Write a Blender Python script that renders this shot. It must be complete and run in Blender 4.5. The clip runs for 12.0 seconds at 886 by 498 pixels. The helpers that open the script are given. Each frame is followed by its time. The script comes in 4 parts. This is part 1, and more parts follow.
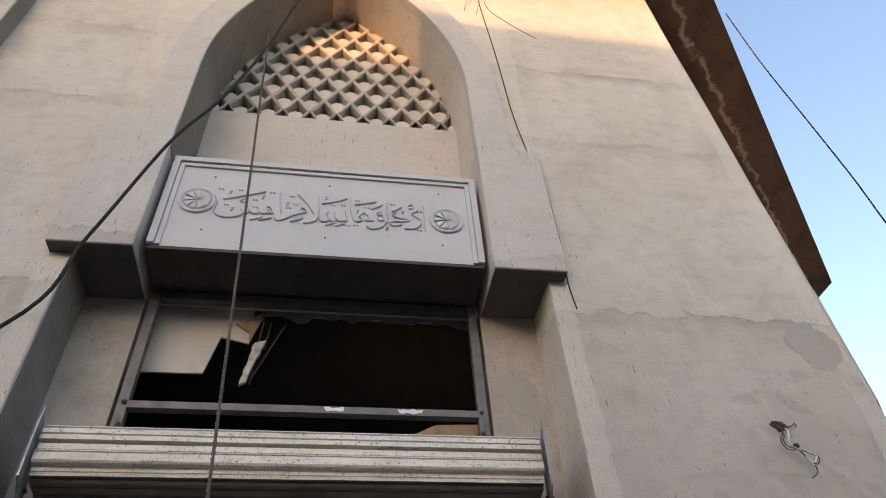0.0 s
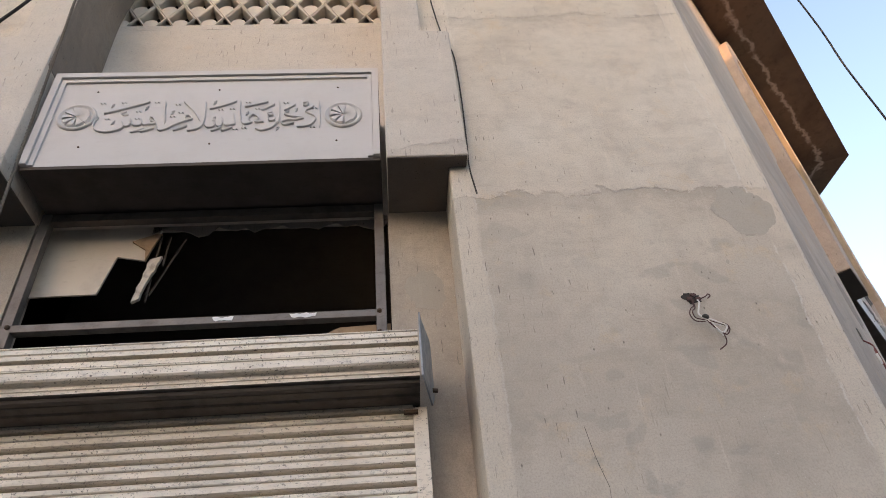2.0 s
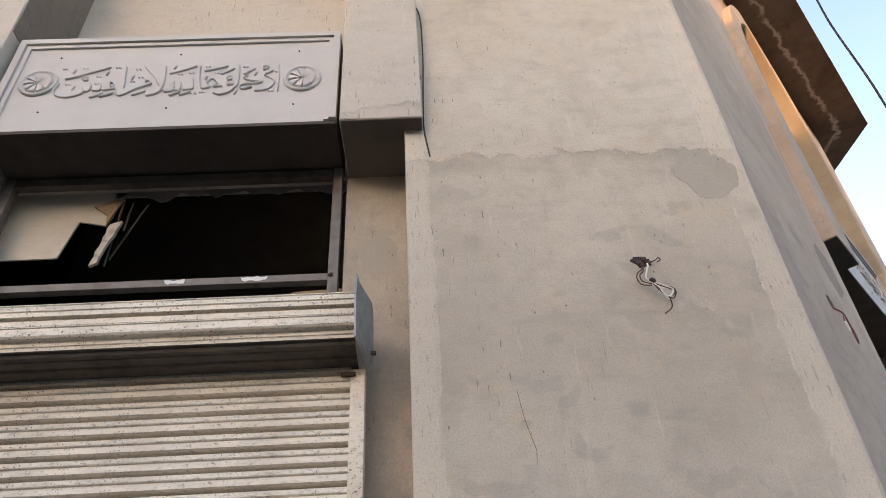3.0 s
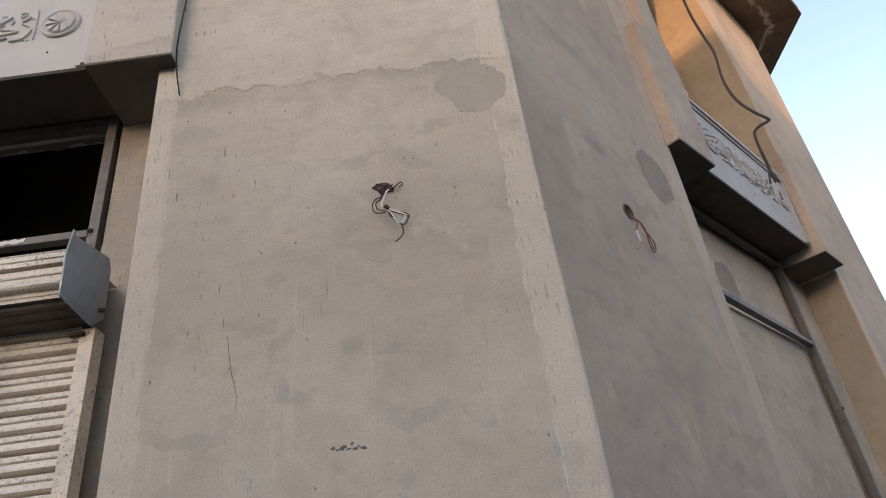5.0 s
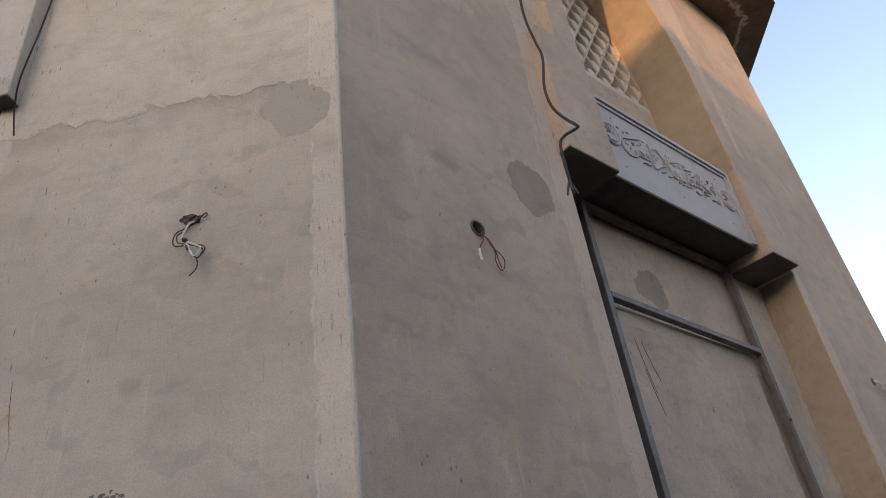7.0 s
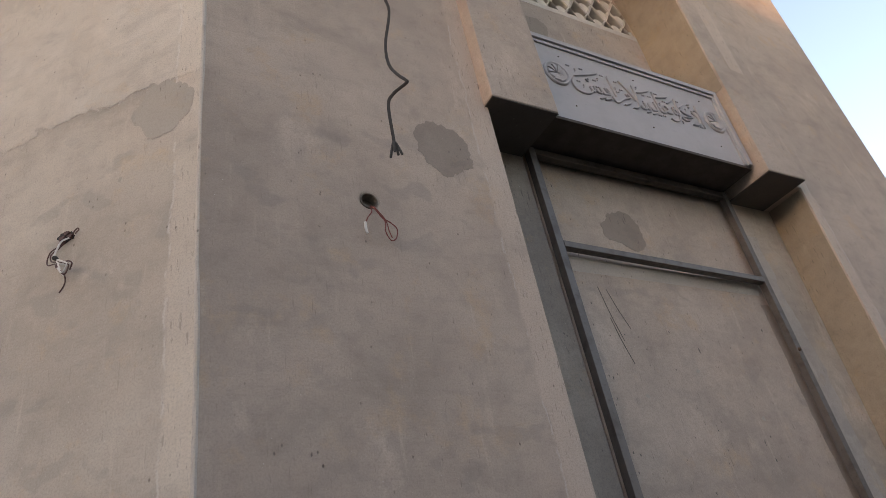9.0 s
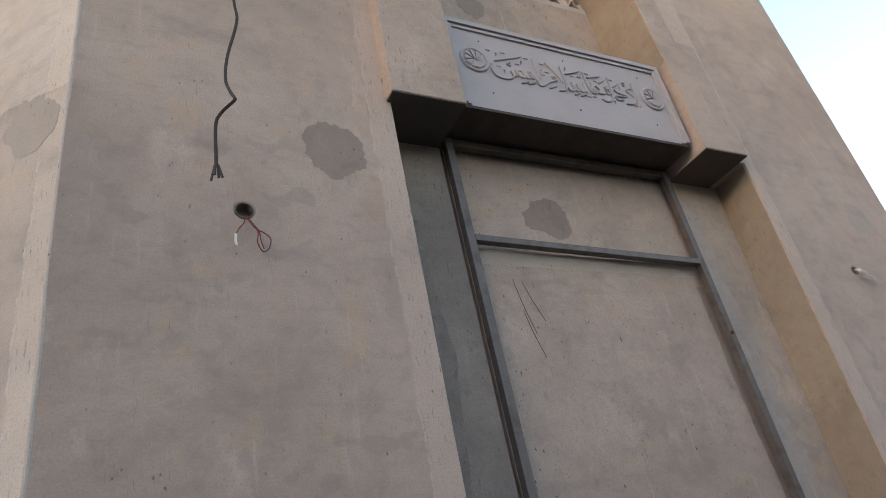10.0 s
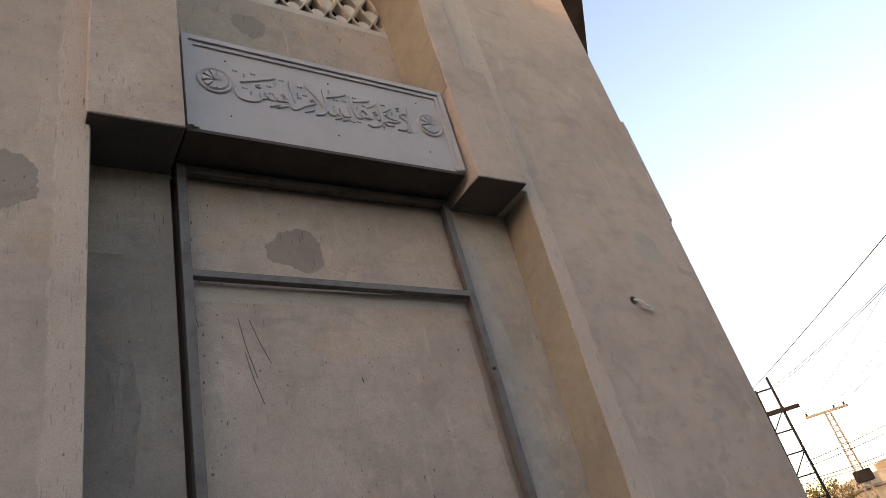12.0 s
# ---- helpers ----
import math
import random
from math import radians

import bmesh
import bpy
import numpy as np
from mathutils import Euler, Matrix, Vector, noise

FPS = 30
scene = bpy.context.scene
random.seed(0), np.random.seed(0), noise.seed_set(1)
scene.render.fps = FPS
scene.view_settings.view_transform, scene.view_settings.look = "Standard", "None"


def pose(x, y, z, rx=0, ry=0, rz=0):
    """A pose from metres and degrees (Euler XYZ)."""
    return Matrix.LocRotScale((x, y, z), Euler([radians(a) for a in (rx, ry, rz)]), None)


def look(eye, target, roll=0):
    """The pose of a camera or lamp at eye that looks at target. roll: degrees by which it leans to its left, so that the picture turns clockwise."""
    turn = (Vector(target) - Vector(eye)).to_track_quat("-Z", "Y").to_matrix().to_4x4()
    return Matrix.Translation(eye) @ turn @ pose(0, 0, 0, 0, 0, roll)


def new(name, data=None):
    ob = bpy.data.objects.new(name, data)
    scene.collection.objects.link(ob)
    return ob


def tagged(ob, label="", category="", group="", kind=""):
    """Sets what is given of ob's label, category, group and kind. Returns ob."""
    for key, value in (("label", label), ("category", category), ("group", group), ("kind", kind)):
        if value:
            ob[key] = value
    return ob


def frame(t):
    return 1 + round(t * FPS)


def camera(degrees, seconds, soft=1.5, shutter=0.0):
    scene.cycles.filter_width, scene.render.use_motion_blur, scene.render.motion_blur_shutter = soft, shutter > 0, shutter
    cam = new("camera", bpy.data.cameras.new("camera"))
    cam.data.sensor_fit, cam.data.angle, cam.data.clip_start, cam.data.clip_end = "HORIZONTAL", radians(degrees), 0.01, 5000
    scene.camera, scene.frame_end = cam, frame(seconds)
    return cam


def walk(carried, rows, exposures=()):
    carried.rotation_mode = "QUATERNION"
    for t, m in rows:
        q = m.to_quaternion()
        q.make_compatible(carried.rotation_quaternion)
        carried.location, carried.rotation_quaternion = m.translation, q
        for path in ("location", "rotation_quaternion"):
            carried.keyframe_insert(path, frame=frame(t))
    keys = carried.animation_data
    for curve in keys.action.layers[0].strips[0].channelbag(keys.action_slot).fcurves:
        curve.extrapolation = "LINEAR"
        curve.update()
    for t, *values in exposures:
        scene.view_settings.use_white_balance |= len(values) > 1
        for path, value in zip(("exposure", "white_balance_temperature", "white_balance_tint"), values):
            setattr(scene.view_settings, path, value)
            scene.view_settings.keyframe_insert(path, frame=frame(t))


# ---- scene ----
# ---- camera and its walk ----
cam = camera(65.45, 12.0, soft=0.75)
# seconds, x, y, z, yaw, pitch, roll
PATH = [
    (0, 0.107, 0.120, 1.614, -8.51, 44.88, 3.28),
    (0.5, 0.369, 0.080, 1.571, -7.60, 42.67, 3.16),
    (1, 0.554, 0.079, 1.621, -7.23, 40.61, 3.91),
    (1.5, 0.720, 0.262, 1.629, -9.16, 39.69, 1.94),
    (2, 0.924, 0.323, 1.608, -2.11, 38.78, 4.56),
    (2.5, 1.087, 0.352, 1.560, -1.84, 37.53, 3.55),
    (4.3, 2.135, 0.492, 1.565, 8.58, 35.47, 4.83),
    (4.5, 2.260, 0.510, 1.576, 8.25, 34.05, 6.95),
    (5, 2.468, 0.584, 1.562, 3.96, 32.07, 6.48),
    (5.5, 2.737, 0.606, 1.569, 5.55, 33.11, 8.02),
    (6, 3.005, 0.605, 1.569, 5.88, 29.83, 7.26),
    (6.5, 3.204, 0.630, 1.563, 5.39, 31.99, 6.03),
    (7, 3.390, 0.756, 1.568, 8.65, 33.53, 6.78),
    (7.5, 3.617, 0.802, 1.553, 14.02, 33.18, 8.13),
    (7.7, 3.640, 0.797, 1.549, 12.67, 31.79, 8.91),
    (9.5, 4.532, 1.154, 1.519, 21.61, 32.33, 9.89),
    (10, 4.837, 1.227, 1.573, 22.28, 29.98, 10.42),
    (10.5, 5.106, 1.378, 1.538, 30.14, 29.03, 7.41),
    (11, 5.381, 1.557, 1.519, 22.55, 30.96, 10.51),
    (11.5, 5.674, 1.640, 1.542, 22.48, 29.98, 12.57),
    (12, 5.786, 1.794, 1.532, 17.21, 30.90, 13.87),
]
# the phone brightens on the shaded wall and drifts in white balance
LIGHTING = [(0.0, 2.16, 6450, 22), (0.5, 2.2, 6600, 23), (1.0, 2.2, 7000, 26), (1.5, 2.27, 6800, 25), (2.5, 2.36, 6950, 24), (4.5, 2.74, 6750, 22), (5.0, 2.2, 6950, 24), (5.5, 2.08, 7000, 26), (6.5, 1.96, 6900, 25), (7.5, 2.0, 7100, 27),
            (9.5, 2.16, 7350, 28), (10.0, 2.37, 7050, 26), (10.5, 2.82, 6900, 24), (11.0, 2.34, 6850, 25), (11.5, 2.28, 7250, 26), (12.0, 2.08, 7450, 28)]
walk(cam, [(t, pose(x, y, z, 90 + pitch, roll, yaw)) for t, x, y, z, yaw, pitch, roll in PATH], exposures=LIGHTING)

# ---- world and sun ----
SUN_AZ, SUN_EL = 22.0, 7.0       # degrees to the west of south, and above the horizon
to_sun = Vector((-math.sin(radians(SUN_AZ)) * math.cos(radians(SUN_EL)), -math.cos(radians(SUN_AZ)) * math.cos(radians(SUN_EL)), math.sin(radians(SUN_EL))))
world = bpy.data.worlds.new("sky")
scene.world = world
world.use_nodes = True
wn = world.node_tree
sky = wn.nodes.new("ShaderNodeTexSky")
sky.sky_type, sky.sun_disc = "NISHITA", False
sky.sun_elevation, sky.sun_rotation = radians(SUN_EL), math.atan2(to_sun.x, to_sun.y)
sky.air_density, sky.dust_density, sky.ozone_density = 1.0, 0.9, 1.0
wn.nodes["Background"].inputs["Strength"].default_value = 0.15
wn.links.new(sky.outputs["Color"], wn.nodes["Background"].inputs["Color"])
lamp = bpy.data.lights.new("sun", "SUN")
lamp.energy, lamp.angle, lamp.color = 0.9, radians(0.32), (1.0, 0.56, 0.25)
sun = new("sun", lamp)
sun.matrix_world = look(to_sun * 50, (0, 0, 0))

# ---- materials ----


class Nodes:
    """Short hand for building a node material."""

    def __init__(self, name, rough=0.9, metal=0.0):
        self.mat = bpy.data.materials.new(name)
        self.mat.use_nodes = True
        self.t = self.mat.node_tree
        self.bsdf = self.t.nodes["Principled BSDF"]
        self.bsdf.inputs["Roughness"].default_value = rough
        self.bsdf.inputs["Metallic"].default_value = metal
        self.bsdf.inputs["Specular IOR Level"].default_value = 0.3
        self.co = self.t.nodes.new("ShaderNodeTexCoord").outputs["Object"]

    def put(self, socket, value):
        if isinstance(value, bpy.types.NodeSocket):
            self.t.links.new(value, socket)
        else:
            socket.default_value = value

    def scaled(self, s, off=(0, 0, 0), rot=(0, 0, 0)):
        n = self.t.nodes.new("ShaderNodeMapping")
        self.put(n.inputs["Vector"], self.co)
        n.inputs["Scale"].default_value = s
        n.inputs["Location"].default_value = off
        n.inputs["Rotation"].default_value = rot
        return n.outputs["Vector"]

    def noise(self, scale, detail=4, rough=0.55, vec=None, dist=0.0):
        n = self.t.nodes.new("ShaderNodeTexNoise")
        self.put(n.inputs["Vector"], vec or self.co)
        n.inputs["Scale"].default_value, n.inputs["Detail"].default_value = scale, detail
        n.inputs["Roughness"].default_value, n.inputs["Distortion"].default_value = rough, dist
        return n.outputs["Fac"]

    def cells(self, scale, vec=None):
        n = self.t.nodes.new("ShaderNodeTexVoronoi")
        self.put(n.inputs["Vector"], vec or self.co)
        n.inputs["Scale"].default_value = scale
        return n.outputs["Distance"]

    def math(self, op, a, b=0.0, c=0.0):
        n = self.t.nodes.new("ShaderNodeMath")
        n.operation = op
        for s, v in zip(n.inputs, (a, b, c)):
            self.put(s, v)
        return n.outputs[0]

    def ramp(self, x, lo, hi, smooth=True, a=0.0, b=1.0):
        n = self.t.nodes.new("ShaderNodeMapRange")
        n.interpolation_type = "SMOOTHSTEP" if smooth else "LINEAR"
        self.put(n.inputs["Value"], x)
        n.inputs["From Min"].default_value, n.inputs["From Max"].default_value = lo, hi
        n.inputs["To Min"].default_value, n.inputs["To Max"].default_value = a, b
        return n.outputs["Result"]

    def mix(self, fac, a, b, blend="MIX"):
        n = self.t.nodes.new("ShaderNodeMix")
        n.data_type, n.blend_type = "RGBA", blend
        self.put(n.inputs["Factor"], fac)
        for s, v in ((n.inputs[6], a), (n.inputs[7], b)):
            self.put(s, v if isinstance(v, bpy.types.NodeSocket) else (*v, 1.0))
        return n.outputs[2]

    def axes(self):
        n = self.t.nodes.new("ShaderNodeSeparateXYZ")
        self.put(n.inputs[0], self.co)
        return n.outputs

    def random(self):
        return self.t.nodes.new("ShaderNodeObjectInfo").outputs["Random"]

    def bump(self, height, strength=0.3, distance=0.01):
        n = self.t.nodes.new("ShaderNodeBump")
        n.inputs["Strength"].default_value, n.inputs["Distance"].default_value = strength, distance
        self.put(n.inputs["Height"], height)
        old = self.bsdf.inputs["Normal"].links
        if old:
            self.t.links.new(old[0].from_socket, n.inputs["Normal"])
        self.t.links.new(n.outputs["Normal"], self.bsdf.inputs["Normal"])

    def done(self, colour):
        self.put(self.bsdf.inputs["Base Color"], colour)
        return self.mat


def plaster(name, light, dark, stain, coats=(), edge=None, lip=None, seed=0.0, strong=1.0):
    """Hand-trowelled cement render. coats: heights at which one day's coat ends in a ragged line, with the colour above.
    edge: half width past which the corner bead of paler, rougher mortar begins; lip: the same beside the recess."""
    n = Nodes(name, 0.93)
    here = n.scaled((1, 1, 1), (seed, seed, 0))
    x, y, z = n.axes()
    pale = tuple(min(1, c * 1.2) for c in light)
    col = n.mix(n.ramp(n.noise(0.9, 6, 0.62, here), 0.34, 0.66), light, dark)
    wob = n.math("MULTIPLY_ADD", n.noise(3.4, 7, 0.74, here), 0.36, -0.18)
    heights = []
    for level, above in coats:
        at = n.math("SUBTRACT", n.math("ADD", z, wob), level)
        over = n.ramp(at, -0.008, 0.010)
        col = n.mix(n.math("MULTIPLY", over, 0.85), col, n.mix(n.ramp(n.noise(1.3, 6, 0.65, here), 0.3, 0.7), above, light))
        line = n.math("MULTIPLY", n.ramp(n.math("ABSOLUTE", n.math("ADD", at, 0.012)), 0.0, 0.03, a=1.0, b=0.0), n.ramp(n.noise(3.0, 3), 0.36, 0.55))
        col = n.mix(n.math("MULTIPLY", line, 0.12), col, stain)
        lap = n.math("MULTIPLY", n.ramp(n.math("ADD", at, n.math("MULTIPLY", wob, 0.8)), -0.16, -0.02), n.math("SUBTRACT", 1.0, over))
        col = n.mix(n.math("MULTIPLY", lap, n.ramp(n.noise(2.2, 4, 0.6, here), 0.35, 0.6, b=0.34)), col, stain)
        heights.append(over)
    col = n.mix(n.ramp(n.noise(11, 6, 0.66, n.scaled((0.8, 0.8, 1.1), (seed, 8, 3)), 0.2), 0.46, 0.74, b=0.20 * strong), col, stain)
    # damp clouds, trowel sweeps, ochre sand and pale lime
    col = n.mix(n.ramp(n.noise(2.7, 8, 0.7, here, 0.3), 0.44, 0.76, b=0.34 * strong), col, stain)
    sweep = n.noise(6.0, 6, 0.66, n.scaled((0.30, 0.30, 1.5), (seed, 3, 1), (0, 0.10, 0)), 0.3)
    col = n.mix(n.ramp(sweep, 0.50, 0.78, b=0.22 * strong), col, stain)
    col = n.mix(n.ramp(n.noise(5.0, 6, 0.68, n.scaled((3.0, 3.0, 0.30), (seed, 1, 2))), 0.56, 0.76, b=0.4 * strong), col, pale)
    col = n.mix(n.ramp(n.noise(4.2, 6, 0.7, n.scaled((1, 1, 1), (9, seed, 4))), 0.54, 0.72, b=0.42 * strong), col, (light[0] * 1.02, light[1] * 0.88, light[2] * 0.68))
    col = n.mix(n.ramp(n.noise(1.8, 8, 0.72, n.scaled((1, 1, 0.6), (4, seed, 7))), 0.57, 0.70, b=0.5 * strong), col, pale)
    damp = n.math("MULTIPLY", n.ramp(n.noise(6.5, 2, 0.5, n.scaled((0.8, 0.8, 1.1), (seed, 2, 6))), 0.58, 0.64), n.ramp(n.noise(1.1, 2, 0.5, n.scaled((1, 1, 1), (seed, 4, 4))), 0.42, 0.58, b=0.42))
    damp = n.math("MULTIPLY", damp, n.ramp(z, 3.6, 4.0, a=0.9, b=0.22))
    col = n.mix(damp, col, tuple(c * k for c, k in zip(dark, (0.72, 0.76, 0.80))))
    rough_edge = 0.0
    for limit, s in ((edge, 1), (lip, -1)):
        if limit:
            wave = n.math("MULTIPLY_ADD", n.noise(3.4, 6, 0.7), 0.10, -0.05)
            a = n.math("MULTIPLY", n.math("SUBTRACT", n.math("ADD", n.math("ABSOLUTE", x), wave), limit), s)
            e = n.math("MULTIPLY", n.ramp(a, -0.012, 0.02), n.ramp(n.noise(2.1, 4), 0.3, 0.5))
            col = n.mix(n.math("MULTIPLY", e, 0.5), col, pale)
            crack = n.math("MULTIPLY", n.ramp(n.math("ABSOLUTE", a), 0.0, 0.009, a=1.0, b=0.0), n.ramp(n.noise(9, 4), 0.44, 0.54))
            col = n.mix(n.math("MULTIPLY", crack, 0.55 if s > 0 else 0.3), col, (0.72, 0.68, 0.62))
            flake = n.math("MULTIPLY", n.math("MULTIPLY", e, n.ramp(n.noise(40, 4, 0.7, n.scaled((1.6, 1.6, 0.3))), 0.58, 0.66)), 0.6)
            col = n.mix(flake, col, stain)
            rough_edge = n.math("ADD", rough_edge, n.math("MULTIPLY", e, n.noise(28, 5, 0.7, n.scaled((1.5, 1.5, 0.4)))))
    # fine trowel drags, and short upright scores left by the float
    drag = n.noise(34, 5, 0.7, n.scaled((0.45, 0.45, 1.6), (seed, 6, 2), (0, -0.12, 0)), 0.2)
    col = n.mix(n.math("MULTIPLY", n.ramp(drag, 0.50, 0.70), n.ramp(n.noise(1.9, 3, 0.5, here), 0.44, 0.64, b=0.13)), col, stain)
    score = n.ramp(n.noise(46, 3, 0.6, n.scaled((2.4, 2.4, 0.16), (seed, 9, 3), (0, 0.10, 0))), 0.63, 0.68)
    score = n.math("MULTIPLY", score, n.ramp(n.noise(2.4, 4, 0.6, n.scaled((1, 1, 0.5), (7, seed, 1))), 0.47, 0.62))
    col = n.mix(n.math("MULTIPLY", score, 0.36), col, tuple(c * 0.6 for c in stain))
    grain = n.noise(120, 5, 0.75)
    col = n.mix(n.ramp(grain, 0.42, 0.68, b=0.36), col, stain)
    sand = n.noise(210, 2, 0.5)
    col = n.mix(n.ramp(sand, 0.64, 0.73, b=0.45), col, pale)
    pits = n.ramp(n.cells(30, n.scaled((1, 1, 0.6))), 0.04, 0.17, a=1.0, b=0.0)
    pits = n.math("MULTIPLY", pits, n.ramp(n.noise(7, 3), 0.53, 0.62))
    nick = n.ramp(n.noise(30, 2, 0.5, n.scaled((2.6, 2.6, 0.34), (seed, 5, 0), (0, 0.22, 0))), 0.68, 0.71)
    if lip:
        nick = n.math("MULTIPLY", nick, n.ramp(n.math("ABSOLUTE", x), 1.5, 2.1, a=1.0, b=0.25))
    else:
        nick = n.math("MULTIPLY", nick, 0.75)
    marks = n.math("MAXIMUM", pits, n.math("MULTIPLY", nick, n.ramp(n.noise(1.5, 3), 0.40, 0.55)))
    col = n.mix(n.math("MULTIPLY", marks, 0.62), col, tuple(c * 0.33 for c in stain))
    lime = n.math("MULTIPLY", n.ramp(n.cells(21), 0.0, 0.07, a=1.0, b=0.0), n.ramp(n.noise(2.3, 3), 0.5, 0.62))
    col = n.mix(n.math("MULTIPLY", lime, 0.8), col, (0.75, 0.71, 0.64))
    n.bump(n.noise(1.7, 4, 0.55, n.scaled((1, 1, 0.5), (1, seed, 0))), 0.22, 0.03)
    n.bump(n.math("ADD", sweep, n.noise(13, 6, 0.68)), 0.22, 0.008)
    n.bump(n.math("ADD", n.math("MULTIPLY", grain, 0.6), n.math("SUBTRACT", rough_edge, n.math("MULTIPLY", n.math("ADD", marks, score), 1.1))), 0.6, 0.006)
    for h in heights:
        n.bump(h, 0.6, 0.006)
    return n.done(col)


LIGHT, DARK, STAIN = (0.610, 0.536, 0.442), (0.493, 0.428, 0.351), (0.294, 0.252, 0.208)
M_WALL_A = plaster("cement_render", LIGHT, DARK, STAIN, coats=((3.95, (0.695, 0.632, 0.545)), (5.52, (0.655, 0.592, 0.50)), (6.45, (0.685, 0.622, 0.53))), edge=2.76, lip=1.36, strong=1.2)
M_WALL_B = plaster("cement_render_grey", (0.546, 0.446, 0.362), (0.44, 0.356, 0.293), (0.25, 0.202, 0.169), seed=11.0, strong=1.2)
M_WALL_SE = plaster("cement_render_brown_grey", (0.546, 0.446, 0.362), (0.44, 0.356, 0.293), (0.25, 0.202, 0.169), lip=1.50, seed=11.0, strong=1.2)
M_TRIM = plaster("trim_render", (0.60, 0.535, 0.46), (0.51, 0.452, 0.392), (0.34, 0.30, 0.262), coats=((4.25, (0.61, 0.56, 0.50)),), seed=5.0, strong=0.8)
M_REVEAL = plaster("reveal_render", (0.515, 0.442, 0.358), (0.41, 0.352, 0.288), (0.24, 0.208, 0.18), seed=23.0, strong=1.25)
# cement of the left jamb, partly darkened to hold its shade
M_RAW_SHADE = plaster("raw_cement_with_shade", (0.39, 0.328, 0.272), (0.285, 0.24, 0.204), (0.15, 0.13, 0.113), seed=41.0, strong=1.2)
# dark colour that holds the shade under the brackets
M_UNDER_SHADE = plaster("underside_shade_cement", (0.15, 0.128, 0.112), (0.115, 0.098, 0.086), (0.07, 0.06, 0.052), seed=43.0, strong=0.9)
M_OCHRE = plaster("ochre_sand_render", (0.425, 0.352, 0.262), (0.35, 0.288, 0.22), (0.21, 0.172, 0.14), seed=29.0, strong=1.1)
M_SKIM = plaster("pale_skim_coat", (0.47, 0.425, 0.372), (0.40, 0.358, 0.315), (0.25, 0.222, 0.196), seed=53.0, strong=1.3)
# slate cement, dark enough to carry the shade of left-hand sides too
M_SLATE_SHADE = plaster("slate_cement_and_shade", (0.315, 0.27, 0.232), (0.245, 0.212, 0.184), (0.142, 0.124, 0.109), seed=57.0, strong=1.3)
M_PATCH = plaster("fresh_mortar_patch", (0.45, 0.402, 0.338), (0.405, 0.362, 0.304), (0.30, 0.268, 0.228), seed=31.0, strong=0.6)
M_PATCH_B = plaster("brown_mortar_patch", (0.355, 0.291, 0.240), (0.318, 0.261, 0.216), (0.22, 0.18, 0.152), seed=37.0, strong=0.6)


def paint(name, base, dirt, rough=0.6, metal=0.0, amount=0.4, scale=6.0, grain=0.1):
    n = Nodes(name, rough, metal)
    col = n.mix(n.ramp(n.noise(scale, 6, 0.65), 0.45, 0.72, b=amount), base, dirt)
    col = n.mix(n.ramp(n.noise(scale * 9, 4, 0.7, n.scaled((0.4, 1, 1))), 0.55, 0.75, b=amount), col, dirt)
    n.put(n.bsdf.inputs["Roughness"], n.ramp(n.noise(scale * 3, 3), 0.3, 0.7, a=rough - 0.12, b=min(1, rough + 0.12)))
    n.bump(n.noise(scale * 14, 4, 0.6), grain, 0.003)
    return n.done(col)


M_PANEL = paint("grey_panel_paint", (0.56, 0.535, 0.515), (0.47, 0.445, 0.42), 0.6, amount=0.35, scale=3.0, grain=0.08)
# grey of the southeast panel, darker than the south one's
M_PANEL_B = paint("darker_grey_panel_paint", (0.43, 0.405, 0.395), (0.35, 0.33, 0.315), 0.65, amount=0.45, scale=3.0, grain=0.1)
M_STEEL = paint("grey_steel_paint", (0.165, 0.148, 0.135), (0.08, 0.064, 0.053), 0.5, 0.25, 0.6, 9.0)
M_CASING = paint("dark_brown_casing", (0.085, 0.067, 0.056), (0.05, 0.039, 0.032), 0.8, 0, 0.5, 4.0)
# soot colour that also holds the shade under hood and lintel
M_SOOT_SHADE = paint("soot_and_shade_steel", (0.12, 0.10, 0.085), (0.06, 0.05, 0.042), 0.75, 0.1, 0.8, 7.0, 0.3)
M_RUST = paint("rusty_steel", (0.115, 0.075, 0.05), (0.05, 0.035, 0.028), 0.85, 0.2, 0.6, 30.0, 0.4)
M_SCRAPE = paint("white_paint_scrape", (0.72, 0.71, 0.69), (0.5, 0.48, 0.45), 0.7, 0, 0.3, 20.0)
M_BOARD = paint("cream_ceiling_board", (0.62, 0.55, 0.46), (0.42, 0.35, 0.28), 0.8, 0, 0.4, 5.0)
M_WOOD = paint("split_wood", (0.36, 0.25, 0.155), (0.16, 0.10, 0.06), 0.85, 0, 0.6, 14.0, 0.4)
M_TORN = paint("torn_fibre_board", (0.56, 0.50, 0.42), (0.2, 0.16, 0.12), 0.9, 0, 0.6, 26.0, 0.6)
M_PLATE = paint("galvanised_plate", (0.30, 0.325, 0.345), (0.14, 0.13, 0.12), 0.45, 0.5, 0.45, 7.0)
M_BLACK = paint("black_cable", (0.034, 0.029, 0.025), (0.075, 0.064, 0.054), 0.9, 0, 0.4, 20.0)
M_CABLE = paint("weathered_cable", (0.066, 0.057, 0.049), (0.038, 0.033, 0.029), 0.9, 0, 0.5, 20.0)
M_ROPE = paint("dusty_rope", (0.16, 0.132, 0.106), (0.08, 0.067, 0.055), 0.95, 0, 0.5, 60.0, 0.6)
M_RED = paint("red_wire", (0.21, 0.055, 0.04), (0.10, 0.035, 0.03), 0.55, 0, 0.4, 20.0)
M_BROWN = paint("brown_wire", (0.10, 0.048, 0.040), (0.05, 0.028, 0.025), 0.6, 0, 0.4, 20.0)
